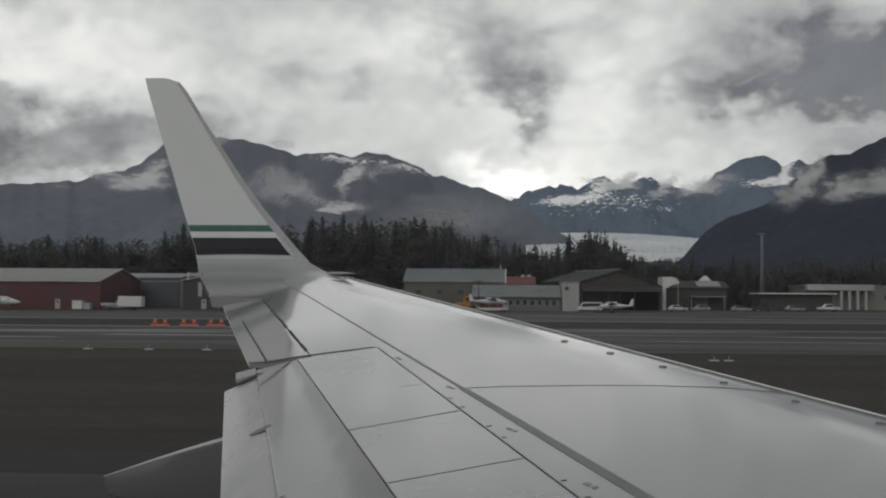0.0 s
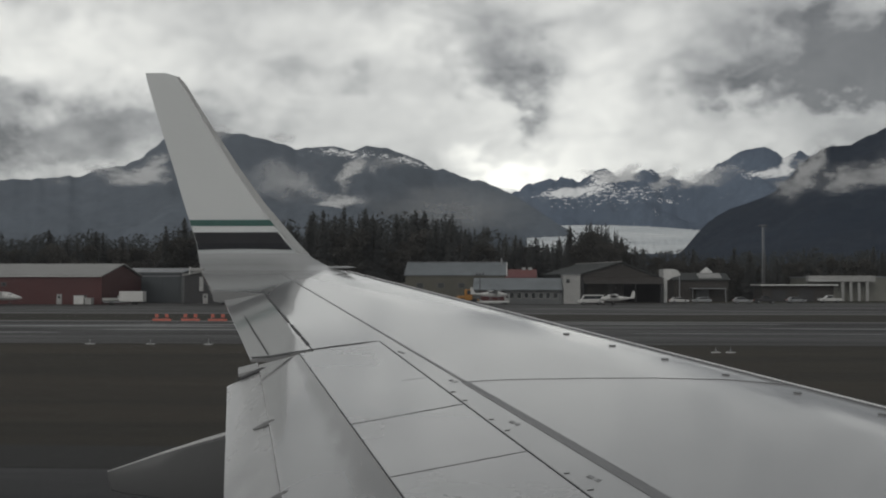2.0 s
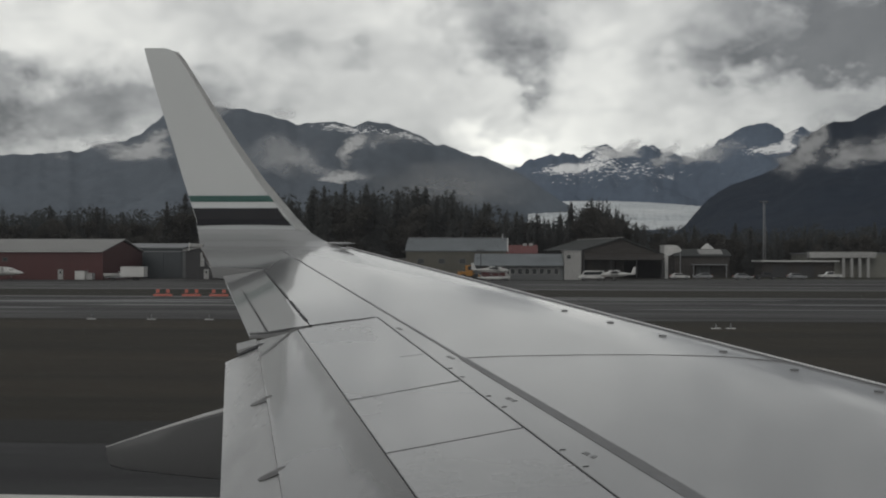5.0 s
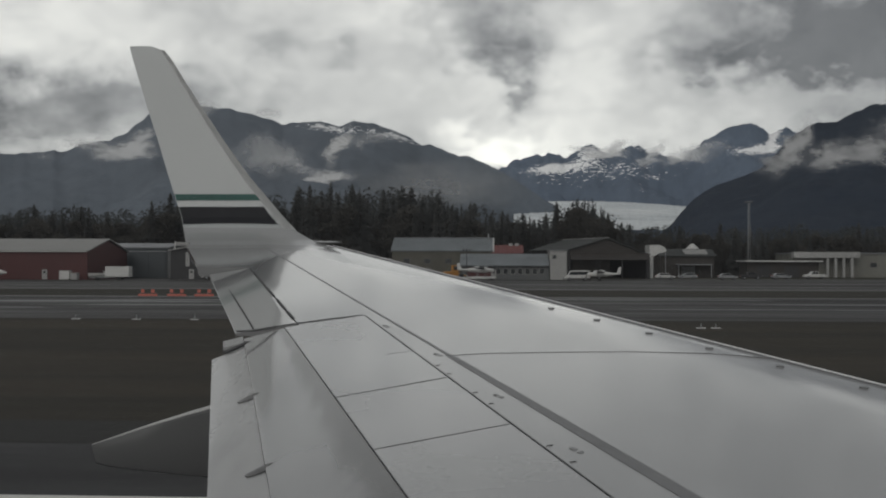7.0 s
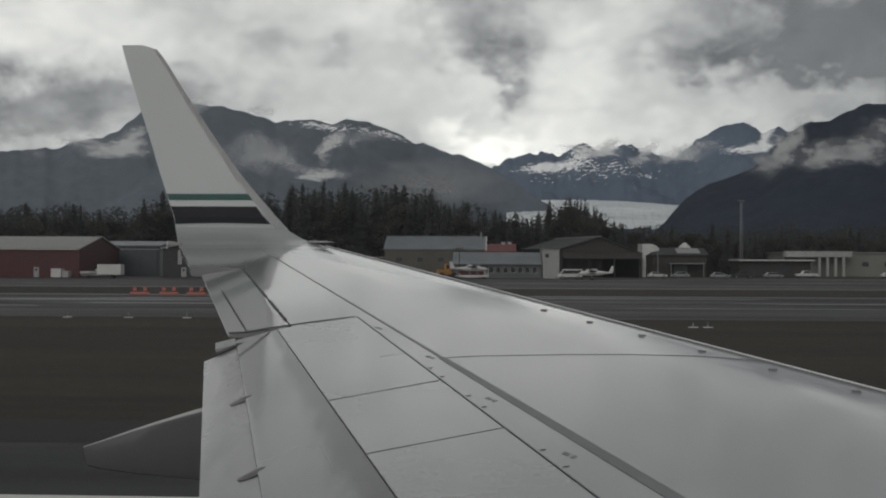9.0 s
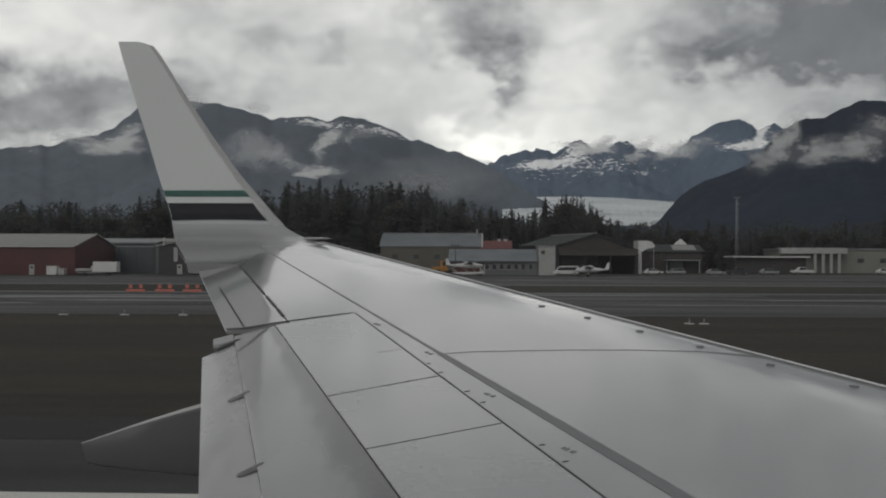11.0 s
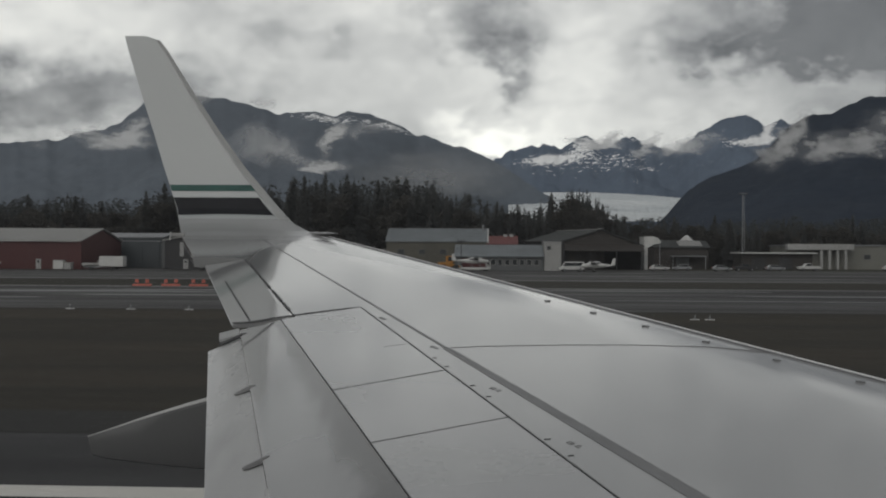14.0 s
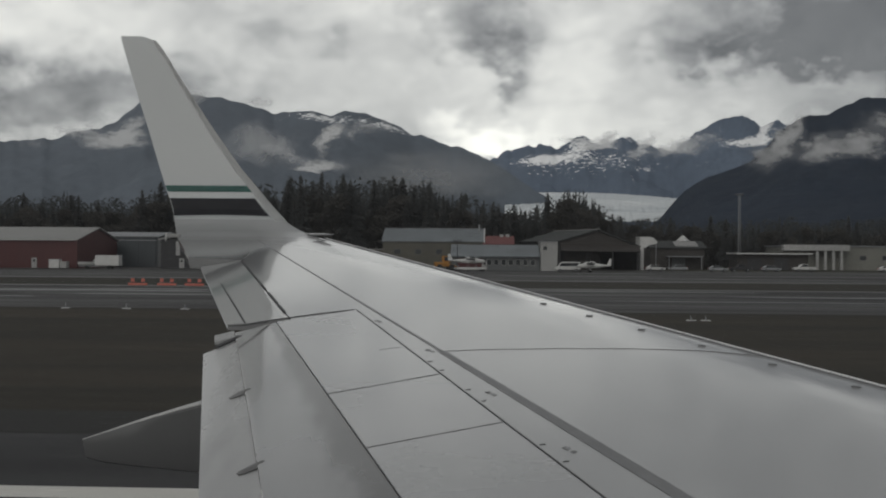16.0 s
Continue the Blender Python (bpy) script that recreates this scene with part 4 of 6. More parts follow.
for x, zt, w in ((-2.192, 3.082, 0.004), (-2.08, 3.120, 0.028), (-1.9, 3.182, 0.068), (-1.7, 3.245, 0.108), (-1.455, 3.316, 0.146)):
    z = 4.1 + (zt - 4.1) * 1.185 + 0.004
    plate.append([(x * 1.185, 7.015 - w * 1.17, z), (x * 1.185, 7.015 + w * 1.17, z), (x * 1.185, 7.015 + w * 1.17, z - 0.006), (x * 1.185, 7.015 - w * 1.17, z - 0.006)])
part("fairing_top", loft(plate, bm), WHITE, airliner, "upper face of the fairing, painted pale for its sky sheen")

# winglet: sections of y, z, trailing x, leading x
SECTIONS = ((14.6, top(14.6), -4.14, -2.06), (15.1, top(15.1), -4.30, -2.36), (15.42, 4.335, -4.41, -2.64), (15.66, 4.46, -4.50, -2.90), (15.82, 4.64, -4.57, -3.10), (15.93, 4.88, -4.68, -3.32),
            (16.03, 5.25, -4.83, -3.655), (16.17, 5.75, -5.02, -4.04), (16.30, 6.25, -5.22, -4.40), (16.42, 6.70, -5.395, -4.715), (16.51, 7.03, -5.52, -4.935), (16.55, 7.17, -5.568, -5.06), (16.575, 7.235, -5.59, -5.27))
ARC = [0.0]
for a, b in zip(SECTIONS, SECTIONS[1:]):
    ARC.append(ARC[-1] + math.hypot(b[0] - a[0], b[1] - a[1]))


def tip_at(s, f, lift=0.0):
    """A point of the winglet's inner face: s metres along it, f from the leading to the trailing edge."""
    y, z, xt, xl = (float(np.interp(s, ARC, [c[k] for c in SECTIONS])) for k in range(4))
    y2, z2 = (float(np.interp(s + 0.01, ARC, [c[k] for c in SECTIONS])) for k in range(2))
    y1, z1 = (float(np.interp(s - 0.01, ARC, [c[k] for c in SECTIONS])) for k in range(2))
    d = Vector((0, y2 - y1, z2 - z1)).normalized()
    nrm = Vector((0, -d.z, d.y))
    return Vector((xl + (xt - xl) * f, y, z)) + nrm * lift, nrm


def winglet_mesh(s0, s1, steps):
    rings = []
    for i in range(steps + 1):
        s = s0 + (s1 - s0) * i / steps
        c0, c1 = tip_at(s, 0)[0], tip_at(s, 1)[0]
        c = c0.x - c1.x
        ring = []
        for f, h in ((1, 0), (0.8, 0), (0.6, 0.0), (0.4, 0), (0.2, 0.0), (0.1, -0.0003), (0.04, -0.0012), (0.006, -0.004), (0.0, -0.010), (0.01, -0.03), (0.2, -0.09), (0.5, -0.10), (0.8, -0.05), (1, -0.012)):
            ring.append(tip_at(s, f, h * c)[0])
        rings.append(ring)
    return loft(rings)


SPLIT = float(np.interp(4.50, [c[1] for c in SECTIONS], ARC))
part("wing_tip", winglet_mesh(0.0, SPLIT, 14), TIPBASE, airliner, "white curved wing tip below the winglet", smooth=True, angle=40)
winglet = part("winglet", winglet_mesh(SPLIT, ARC[-1], 34), TIP, airliner, "tall white winglet swept back", smooth=True, angle=40)


def tip_band(s0, s1, f0, f1, lift=0.004, bow=0.0, k=10, rake=0.0):
    bm = bmesh.new()
    vs = []
    for i in range(k + 1):
        row = []
        for j in range(k + 1):
            f = f0 + (f1 - f0) * i / k
            s = s0 + (s1 - s0) * j / k
            s -= bow * (1 - j / k) * math.sin(math.pi * i / k) * -1
            q = f + rake * (1 - i / k) * (j / k - 0.5)
            chord = float(np.interp(s, ARC, [c[3] - c[2] for c in SECTIONS]))
            row.append(bm.verts.new(tip_at(s, q, lift + chord * float(np.interp(q, (0, 0.04, 0.1, 0.2), (-0.0022, -0.0010, -0.0003, 0.0))))[0]))
        vs.append(row)
    for a, b in zip(vs, vs[1:]):
        for j in range(k):
            bm.faces.new((a[j], a[j + 1], b[j + 1], b[j]))
    bmesh.ops.solidify(bm, geom=bm.faces[:], thickness=0.003)
    return bm


def arc_of(z):
    return float(np.interp(z, [c[1] for c in SECTIONS], ARC))


part("stripe", tip_band(arc_of(4.895), arc_of(4.985), 0.10, 0.995, 0.009), GREEN, winglet, "green stripe")
part("stripe", tip_band(arc_of(4.545), arc_of(4.80), 0.12, 0.995, 0.009, bow=0.02), NAVY, winglet, "broad dark blue stripe")
part("leading_strip", tip_band(ARC[3], ARC[-2], 0.0, 0.10, 0.0012), BARE, winglet, "pale leading edge strip", smooth=True)
# navigation light housing at the front of the tip and light at the rear
rings = [[(x, 15.35 + (-2.62 - x) * 0.9 + r * math.sin(a), top(15.35) + 0.005 + 0.3 * r * math.cos(a)) for a in [2 * math.pi * i / 12 for i in range(12)]] for x, r in ((-2.9, 0.01), (-2.75, 0.055), (-2.5, 0.075), (-2.3, 0.06), (-2.15, 0.01))]
part("tip_light", loft(rings), LENS, airliner, "grey wingtip lamp cover", smooth=True, angle=60)
part("tail_light", box(-4.42, -4.24, 15.0, 15.06, 4.235, 4.285, bevel=0.012), DOORW, airliner, "small white rear wingtip lamp")
part("static_wick", rod((-4.44, 15.03, 4.19), (-4.43, 15.03, 4.30), 0.012), WHITE, airliner)

# cabin wall with the window that the view is taken through, and the main wheels under the wing
def cabin(radius, inner):
    bm = bmesh.new()
    xs = [-11, -9.5, -6, -3, -1, -0.17, 0.17, 1, 3, 6, 9.5, 11]
    ang = [-90, -70, -50, -30, -10, 8, 24, 43, 60, 75, 90, 110, 130, 150, 170, 190, 210, 230, 250]
    vs = []
    for x in xs:
        taper = 0.35 if abs(x) > 10 else 1.0
        vs.append([bm.verts.new((x, -1.40 + radius * taper * math.cos(radians(a)), 3.1 + radius * taper * math.sin(radians(a)))) for a in ang])
    for i in range(len(xs) - 1):
        for j in range(len(ang)):
            if xs[i] == -0.17 and ang[j] == 24:
                continue
            k = (j + 1) % len(ang)
            bm.faces.new((vs[i][j], vs[i + 1][j], vs[i + 1][k], vs[i][k]))
    bm.faces.new(vs[0])
    bm.faces.new(vs[-1][::-1])
    bmesh.ops.recalc_face_normals(bm, faces=bm.faces)
    bmesh.ops.solidify(bm, geom=bm.faces[:], thickness=inner)
    return bm


part("fuselage", cabin(1.88, 0.06), WHITE, airliner, "white fuselage with an open cabin window", smooth=True, angle=40)


def acrylic():
    """Clear cabin glazing with a faint haze of fine scratches."""
    m = bpy.data.materials.new("hazy_acrylic")
    m.use_nodes = True
    t = m.node_tree
    t.nodes.clear()
    n = Net(t)
    out = n.node("ShaderNodeOutputMaterial")
    clear = n.node("ShaderNodeBsdfTransparent")
    haze = n.node("ShaderNodeBsdfTranslucent")
    haze.inputs[0].default_value = (0.80, 0.80, 0.83, 1)
    mx = n.node("ShaderNodeMixShader")
    n.put(mx.inputs[0], n.math("ADD", 0.016, n.math("MULTIPLY", n.noise(n.node("ShaderNodeTexCoord").outputs["Object"], 30, 3, 0.6), 0.012)))
    t.links.new(clear.outputs[0], mx.inputs[1])
    t.links.new(haze.outputs[0], mx.inputs[2])
    t.links.new(mx.outputs[0], out.inputs[0])
    return m


pane = part("window_pane", box(-0.17, 0.17, -0.004, 0.004, -0.25, 0.25, bevel=0.002), acrylic(), airliner, "clear acrylic cabin window pane")
pane.matrix_basis = pose(0, 0.115, 4.1, 28, 0, 0)
pane.visible_shadow = False
for gx, gy in ((-0.6, 1.25), (-0.6, -4.05), (9.0, -1.4)):
    gear = part("landing_gear", rod((gx, gy, 0.55), (gx, gy, 1.9 if gx < 0 else 1.6), 0.09, 10), STEEL, airliner, "steel landing gear leg")
    for dy in (-0.28, 0.28):
        part("wheel", wheel_mesh((gx, gy + dy, 0.55), 0.55, 0.34), RUBBER, gear, "black tyre", smooth=True)

# ---------------------------------------------------------------- woods


def spruce_crown(h, r, rnd, boughs=420):
    """Drooping boughs set round the stem from the ground to the tip, each a spray with side twigs, of uneven length."""
    bm = bmesh.new()
    lean = rnd.uniform(-0.02, 0.02) * h
    gaps = [rnd.uniform(0.65, 1.15) for _ in range(24)]

    def spray(base, tip, wide):
        d = tip - base
        s = Vector((-d.y, d.x, 0))
        s = s.normalized() * wide if s.length > 1e-4 else Vector((wide, 0, 0))
        mid = base.lerp(tip, 0.55)
        a, b, c, e, k = (bm.verts.new(p) for p in (base, mid + s - Vector((0, 0, wide * 0.7)), tip, mid - s - Vector((0, 0, wide * 0.7)), mid + Vector((0, 0, wide * 0.35))))
        for q in ((a, b, k), (b, c, k), (c, e, k), (e, a, k)):
            bm.faces.new(q)

    for i in range(boughs):
        f = (i + rnd.random()) / boughs
        f = f ** 1.25
        z = h * (0.05 + 0.93 * f)
        a = rnd.uniform(0, 6.283)
        reach = (r * (1 - f) ** 0.62 * gaps[int(f * 23)] * rnd.uniform(0.6, 1.15)) + 0.2
        stem = Vector((lean * f, 0, z))
        out = Vector((math.cos(a), math.sin(a), 0))
        tip = stem + out * reach + Vector((0, 0, -reach * rnd.uniform(0.15, 0.5) + 0.15))
        spray(stem + Vector((0, 0, 0.12)), tip, 0.16 + 0.13 * reach)
        if reach > 0.8:
            turn = Vector((-out.y, out.x, 0))
            for sg in (-1, 1):
                at = stem.lerp(tip, rnd.uniform(0.4, 0.7))
                spray(at, at + (out * 0.7 + turn * sg * rnd.uniform(0.5, 0.9)) * reach * 0.42 + Vector((0, 0, -reach * 0.16)), 0.11 + 0.06 * reach)
    spray(Vector((lean, 0, h * 0.9)), Vector((lean + 0.03, 0.03, h * 1.01)), 0.12)
    return bm


def broadleaf_crown(h, r, rnd):
    """Small sprays of leaves spread through an uneven crown of several lobes, with gaps between them."""
    bm = bmesh.new()
    lobes = [(rnd.uniform(0, 6.3), rnd.uniform(0.05, 0.66) * r, rnd.uniform(0.30, 0.90) * h, rnd.uniform(0.28, 0.5) * r) for _ in range(15)]
    for i in range(3000):
        la, lq, lz, lr = lobes[i % 15]
        way = Vector((rnd.gauss(0, 1), rnd.gauss(0, 1), rnd.gauss(0, 1))).normalized() * lr * rnd.random() ** 0.4
        c = Vector((lq * math.cos(la), lq * math.sin(la), lz)) + way
        if i % 5 == 0:
            c = Vector((way.x * 1.9, way.y * 1.9, h * rnd.uniform(0.03, 0.45)))
        n = Vector((rnd.gauss(0, 1), rnd.gauss(0, 1), rnd.gauss(0, 1) + 0.8)).normalized()
        p = n.orthogonal().normalized()
        q = n.cross(p)
        sz = rnd.uniform(0.12, 0.30)
        vs = [bm.verts.new(c + (p * x + q * y) * sz + n * (0.25 * sz * e)) for x, y, e in ((-1, -0.3, 0), (0.1, -0.8, 1), (1.1, 0.2, 0), (0.2, 0.9, -1), (-0.7, 0.6, 1))]
        bm.faces.new((vs[0], vs[1], vs[2]))
        bm.faces.new((vs[0], vs[2], vs[3]))
        bm.faces.new((vs[0], vs[3], vs[4]))
    return bm


def tree(kind, h, r, seed):
    rnd = random.Random(seed)
    conifer = kind == "spruce_tree"
    t = thing(kind, "tall dark green spruce with drooping branches at the wood's edge" if conifer else "brownish leafy tree at the edge of the dark wood", "tree", group="spruces behind the hangars" if conifer else "leafy trees behind the hangars")
    trunk = bmesh.new()
    rod((0, 0, 0), (0, 0, h * 0.9), h * 0.014, 7, trunk, h * 0.003)
    for i in range(5):
        a = rnd.uniform(0, 6.3)
        z = h * rnd.uniform(0.25, 0.6)
        rod((0, 0, z), (r * 0.5 * math.cos(a), r * 0.5 * math.sin(a), z + (h * 0.12 if not conifer else -0.3)), h * 0.005, 4, trunk, 0.02)
    part("trunk", trunk, BARK, t)
    part("crown", spruce_crown(h, r, rnd) if conifer else broadleaf_crown(h, r, rnd), NEEDLES if conifer else LEAVES, t)
    return t


SKYLINE = [(-500, 345), (0, 347), (60, 345), (130, 345), (165, 352), (250, 347), (290, 332), (320, 340), (400, 340), (470, 320), (500, 328), (520, 314), (540, 305), (560, 322), (600, 312), (640, 310), (660, 318),
           (690, 305), (712, 320), (765, 312), (790, 337), (830, 352), (855, 338), (872, 364), (890, 360), (920, 372), (933, 360), (948, 374), (968, 352), (1003, 347), (1016, 321), (1040, 325), (1055, 345),
           (1075, 356), (1085, 376), (1120, 388), (1200, 391), (1300, 393), (1400, 388), (1411, 378), (1424, 391), (1568, 388), (1900, 380)]


def skyline(u, y):
    """Height of the wood's outline at distance y."""
    px = 882 + 2000 * u
    py = float(np.interp(px, [p[0] for p in SKYLINE], [p[1] for p in SKYLINE]))
    return (up(px, py) * y + 4.1) * 1.03


rnd = random.Random(5)
KINDS = [tree("spruce_tree", 20, r, i) for i, r in enumerate((2.6, 3.1, 2.2, 2.8, 3.4))] + [tree("leafy_tree", 14, 4.2, 20), tree("leafy_tree", 13, 3.6, 21)]
used = set()
for i in range(285):
    u = -0.50 + 0.92 * (i + rnd.random()) / 285
    y = rnd.uniform(318, 360)
    leafy_share = 0.7 if u > 0.12 or u < -0.24 else (0.8 if 0.045 < u < 0.10 else 0.3)
    k = 5 + rnd.randrange(2) if rnd.random() < leafy_share else rnd.randrange(5)
    h = skyline(u, y) * (rnd.choice((0.70, 0.78, 0.83, 0.88, 0.93, 1.02)) if k < 5 else rnd.uniform(0.62, 0.90)) * (0.94 + 0.16 * noise.noise(Vector((u * 38, 0.3, 0))))
    s = h / (20 if k < 5 else 14)
    m = pose(u * y, y, -0.05, rnd.uniform(-2, 2), rnd.uniform(-2, 2), rnd.uniform(0, 360))
    src = KINDS[k]
    if k not in used:
        used.add(k)
        ob = src
        ob.matrix_basis = m
    else:
        ob = copy_thing(src, m)
    wide = s * rnd.uniform(1.0, 1.55)
    ob.scale = (wide, wide, s)


def far_woods(rnd, count):
    """Many simpler trees behind the first rows: ragged sprays hung round a dark core."""
    verts, faces = [], []

    def spray(c, out, size):
        base = len(verts)
        s = Vector((-out.y, out.x, 0)) * size * rnd.uniform(0.5, 0.8)
        tip = c + out * size * rnd.uniform(0.7, 1.1) + Vector((0, 0, -size * rnd.uniform(0.2, 0.7)))
        verts.extend((c + Vector((0, 0, size * 0.5)), c + s - Vector((0, 0, size * 0.35)), tip, c - s - Vector((0, 0, size * 0.35))))
        faces.append((base, base + 1, base + 2))
        faces.append((base, base + 2, base + 3))

    for _ in range(count):
        y = rnd.uniform(350, 540)
        u = rnd.uniform(-1.15, 1.15)
        top_z = skyline(u, y) * rnd.uniform(0.72, 0.99) * (0.95 + 0.14 * noise.noise(Vector((u * 30, 2.0, 0))))
        x = u * y
        round_top = rnd.random() < (0.75 if u > 0.1 else (0.8 if u < -0.22 else 0.3))
        r = top_z * (rnd.uniform(0.20, 0.30) if round_top else rnd.uniform(0.13, 0.20))
        base = len(verts)
        verts.append((x, y, top_z * (0.72 if round_top else 0.9)))
        for i in range(6):
            a = math.pi * i / 3
            verts.append((x + 0.62 * r * math.cos(a), y + 0.62 * r * math.sin(a), 0.0))
        for i in range(6):
            faces.append((base, base + 1 + i, base + 1 + (i + 1) % 6))
        seen = abs(u) < 0.55
        for k in range(110 if seen else 14):
            f = rnd.random() ** 0.8
            a = rnd.uniform(math.pi, 2 * math.pi) if k % 4 else rnd.uniform(0, math.pi)
            out = Vector((math.cos(a), math.sin(a), 0))
            if round_top:
                q = r * max(0.0, 1 - (1.25 * f - 0.35) ** 2) ** 0.5 * rnd.uniform(0.45, 1.0)
                c = Vector((x, y, top_z * (0.08 + 0.88 * f))) + out * q * 0.75
                spray(c, out, top_z * rnd.uniform(0.014, 0.034))
            else:
                q = r * (1 - f) ** 0.8 * rnd.uniform(0.5, 1.1)
                spray(Vector((x, y, top_z * (0.05 + 0.95 * f))) + out * q * 0.55, out, 0.22 + q * 0.45)
    me = bpy.data.meshes.new("woods")
    me.from_pydata([tuple(v) for v in verts], [], faces)
    me.materials.append(WOODS)
    return tagged(new("woods", me), "dense dark spruce forest behind the airfield", "forest", kind="stuff")


far_woods(random.Random(8), 3000)

# ---------------------------------------------------------------- buildings


def frame_window(parent, x, y, z, w, h, pane=GLASSD, trim=GREYW):
    """A window set in a front wall that faces the runway."""
    f = bmesh.new()
    t = 0.09
    for b in ((x - w / 2 - t, x - w / 2, z - h / 2 - t, z + h / 2 + t), (x + w / 2, x + w / 2 + t, z - h / 2 - t, z + h / 2 + t), (x - w / 2, x + w / 2, z - h / 2 - t, z - h / 2), (x - w / 2, x + w / 2, z + h / 2, z + h / 2 + t)):
        box(b[0], b[1], y - 0.10, y + 0.02, b[2], b[3], f)
    win = part("window", f, trim, parent, "small grey-framed window")
    part("pane", box(x - w / 2, x + w / 2, y - 0.05, y - 0.02, z - h / 2, z + h / 2), pane, win)
    return win


def front_door(parent, x, y, w=1.15, h=2.25, material=None):
    d = part("door", box(x - w / 2, x + w / 2, y - 0.09, y + 0.02, 0.05, h, bevel=0.02), material or DOORW, parent, "white steel door")
    part("pane", box(x - 0.2, x + 0.2, y - 0.11, y - 0.085, h * 0.62, h * 0.84), GLASSD, d)
    part("handle", box(x + w / 2 - 0.2, x + w / 2 - 0.12, y - 0.14, y - 0.08, 1.0, 1.12), STEEL, d)
    return d


def shell(parent, x0, x1, y0, y1, h, wall, sides=None):
    """Four walls with thickness."""
    t = 0.25
    part("wall", box(x0, x1, y0, y0 + t, 0, h), wall, parent)
    part("wall", box(x0, x1, y1 - t, y1, 0, h), wall, parent)
    part("wall", box(x0, x0 + t, y0 + t, y1 - t, 0, h), sides or wall, parent)
    part("wall", box(x1 - t, x1, y0 + t, y1 - t, 0, h), sides or wall, parent)


def gable_roof(parent, x0, x1, y0, y1, eave, ridge_z, material, along="x", over=0.4, thick=0.18):
    """A pitched roof with overhang, and the gable walls under it are built apart."""
    bm = bmesh.new()
    if along == "x":
        ym = (y0 + y1) / 2
        sec = [(y0 - over, eave - 0.05), (ym, ridge_z), (y1 + over, eave - 0.05), (y1 + over, eave + thick), (ym, ridge_z + thick * 1.3), (y0 - over, eave + thick)]
        loft([[(x, y, z) for y, z in sec] for x in (x0 - over, x1 + over)], bm)
    else:
        xm = (x0 + x1) / 2
        sec = [(x0 - over, eave - 0.05), (xm, ridge_z), (x1 + over, eave - 0.05), (x1 + over, eave + thick), (xm, ridge_z + thick * 1.3), (x0 - over, eave + thick)]
        loft([[(x, y, z) for x, z in sec] for y in (y0 - over, y1 + over)], bm)
    return part("roof", bm, material, parent)


def gable_wall(parent, x0, x1, y, eave, ridge_z, material):
    xm = (x0 + x1) / 2
    part("gable", loft([[(x0, yy, eave), (x1, yy, eave), (xm, yy, ridge_z)] for yy in (y, y + 0.25)]), material, parent)


# the long red hangar with its row of doors and small windows
X0, X1, Y0 = -252.2, -158.4, 240.0
hangar = thing("red_hangar", "long flat-roofed red metal hangar with white doors", "hangar", kind="")
shell(hangar, X0, X1, Y0, Y0 + 34, 9.0, RED)
part("roof", box(X0 + 0.25, X1 - 0.25, Y0 + 0.25, Y0 + 33.7, 8.7, 8.9), ROOFG, hangar)
part("roof_trim", box(X0 - 0.12, X1 + 0.12, Y0 - 0.14, Y0 - 0.004, 8.86, 9.18), WHITE, hangar, "pale metal roof edge")
part("corner_trim", box(X1 - 0.05, X1 + 0.2, Y0 - 0.16, Y0 + 0.1, 0, 8.85), WHITE, hangar, "white corner trim")
part("corner_trim", box(X0 - 0.2, X0 + 0.05, Y0 - 0.16, Y0 + 0.1, 0, 8.85), WHITE, hangar, "white corner trim")
for x in (4.2, 27.2, 43.3, 48.9, 66.9, 72.5):
    front_door(hangar, X0 + x, Y0)
for x in (7.3, 12.5, 17.3, 30.3, 35.4, 40.4, 51.7, 56.6, 58.0, 64.3, 75.4, 81.4, 88.0):
    frame_window(hangar, X0 + x, Y0, 5.35, 0.75, 0.9)
for z in (8.0, 5.6):
    frame_window(hangar, X0 + 1.6, Y0, z, 0.8, 0.9)
for x in (45.2, 92.8, 20.0):
    part("vent_pipe", rod((X0 + x, Y0 + 2, 8.8), (X0 + x, Y0 + 2, 10.2), 0.14, 8), STEEL, hangar, "grey roof vent pipe")


# the lower red hall with a pale pitched roof
hall = thing("red_hall", "dark red metal hall with a pale pitched roof", "hangar")
HX0, HX1 = -157.9, -89.2
shell(hall, HX0, HX1, Y0, Y0 + 26, 6.2, DARKRED)
gable_roof(hall, HX0 + 0.3, HX1, Y0, Y0 + 26, 6.2, 8.9, ROOFW)
for xx in (HX0 + 0.12, HX1 - 0.37):
    part("gable", loft([[(x, Y0, 6.2), (x, Y0 + 26, 6.2), (x, Y0 + 13, 8.75)] for x in (xx, xx + 0.25)]), DARKRED, hall)
for x in (-98.6, -121.6, -137.2):
    front_door(hall, x, Y0)
for x in (-129, -111, -145.2):
    frame_window(hall, x, Y0, 4.4, 0.9, 0.7)
part("sliding_door", box(-151.2, -138.7, Y0 - 0.12, Y0 + 0.02, 0.05, 4.6), DARKRED, hall, "tall red sliding door")
part("door_rail", box(-153.2, -136.7, Y0 - 0.22, Y0 - 0.13, 4.62, 4.78), STEEL, hall)
part("gutter", box(HX0, HX1, Y0 - 0.55, Y0 - 0.42, 6.02, 6.16), WHITE, hall, "pale gutter")

# blue-grey hangar behind the red hall
slate = thing("slate_hangar", "blue-grey metal hangar with tall sliding doors", "hangar")
shell(slate, -97.5, -80.0, 268, 290, 7.2, SLATE)
gable_roof(slate, -97.5, -80.0, 268, 290, 7.2, 8.3, ROOFG)
for xx in (-97.5, -80.25):
    part("gable", loft([[(x, 268, 7.2), (x, 290, 7.2), (x, 279, 8.2)] for x in (xx, xx + 0.25)]), SLATE, slate)
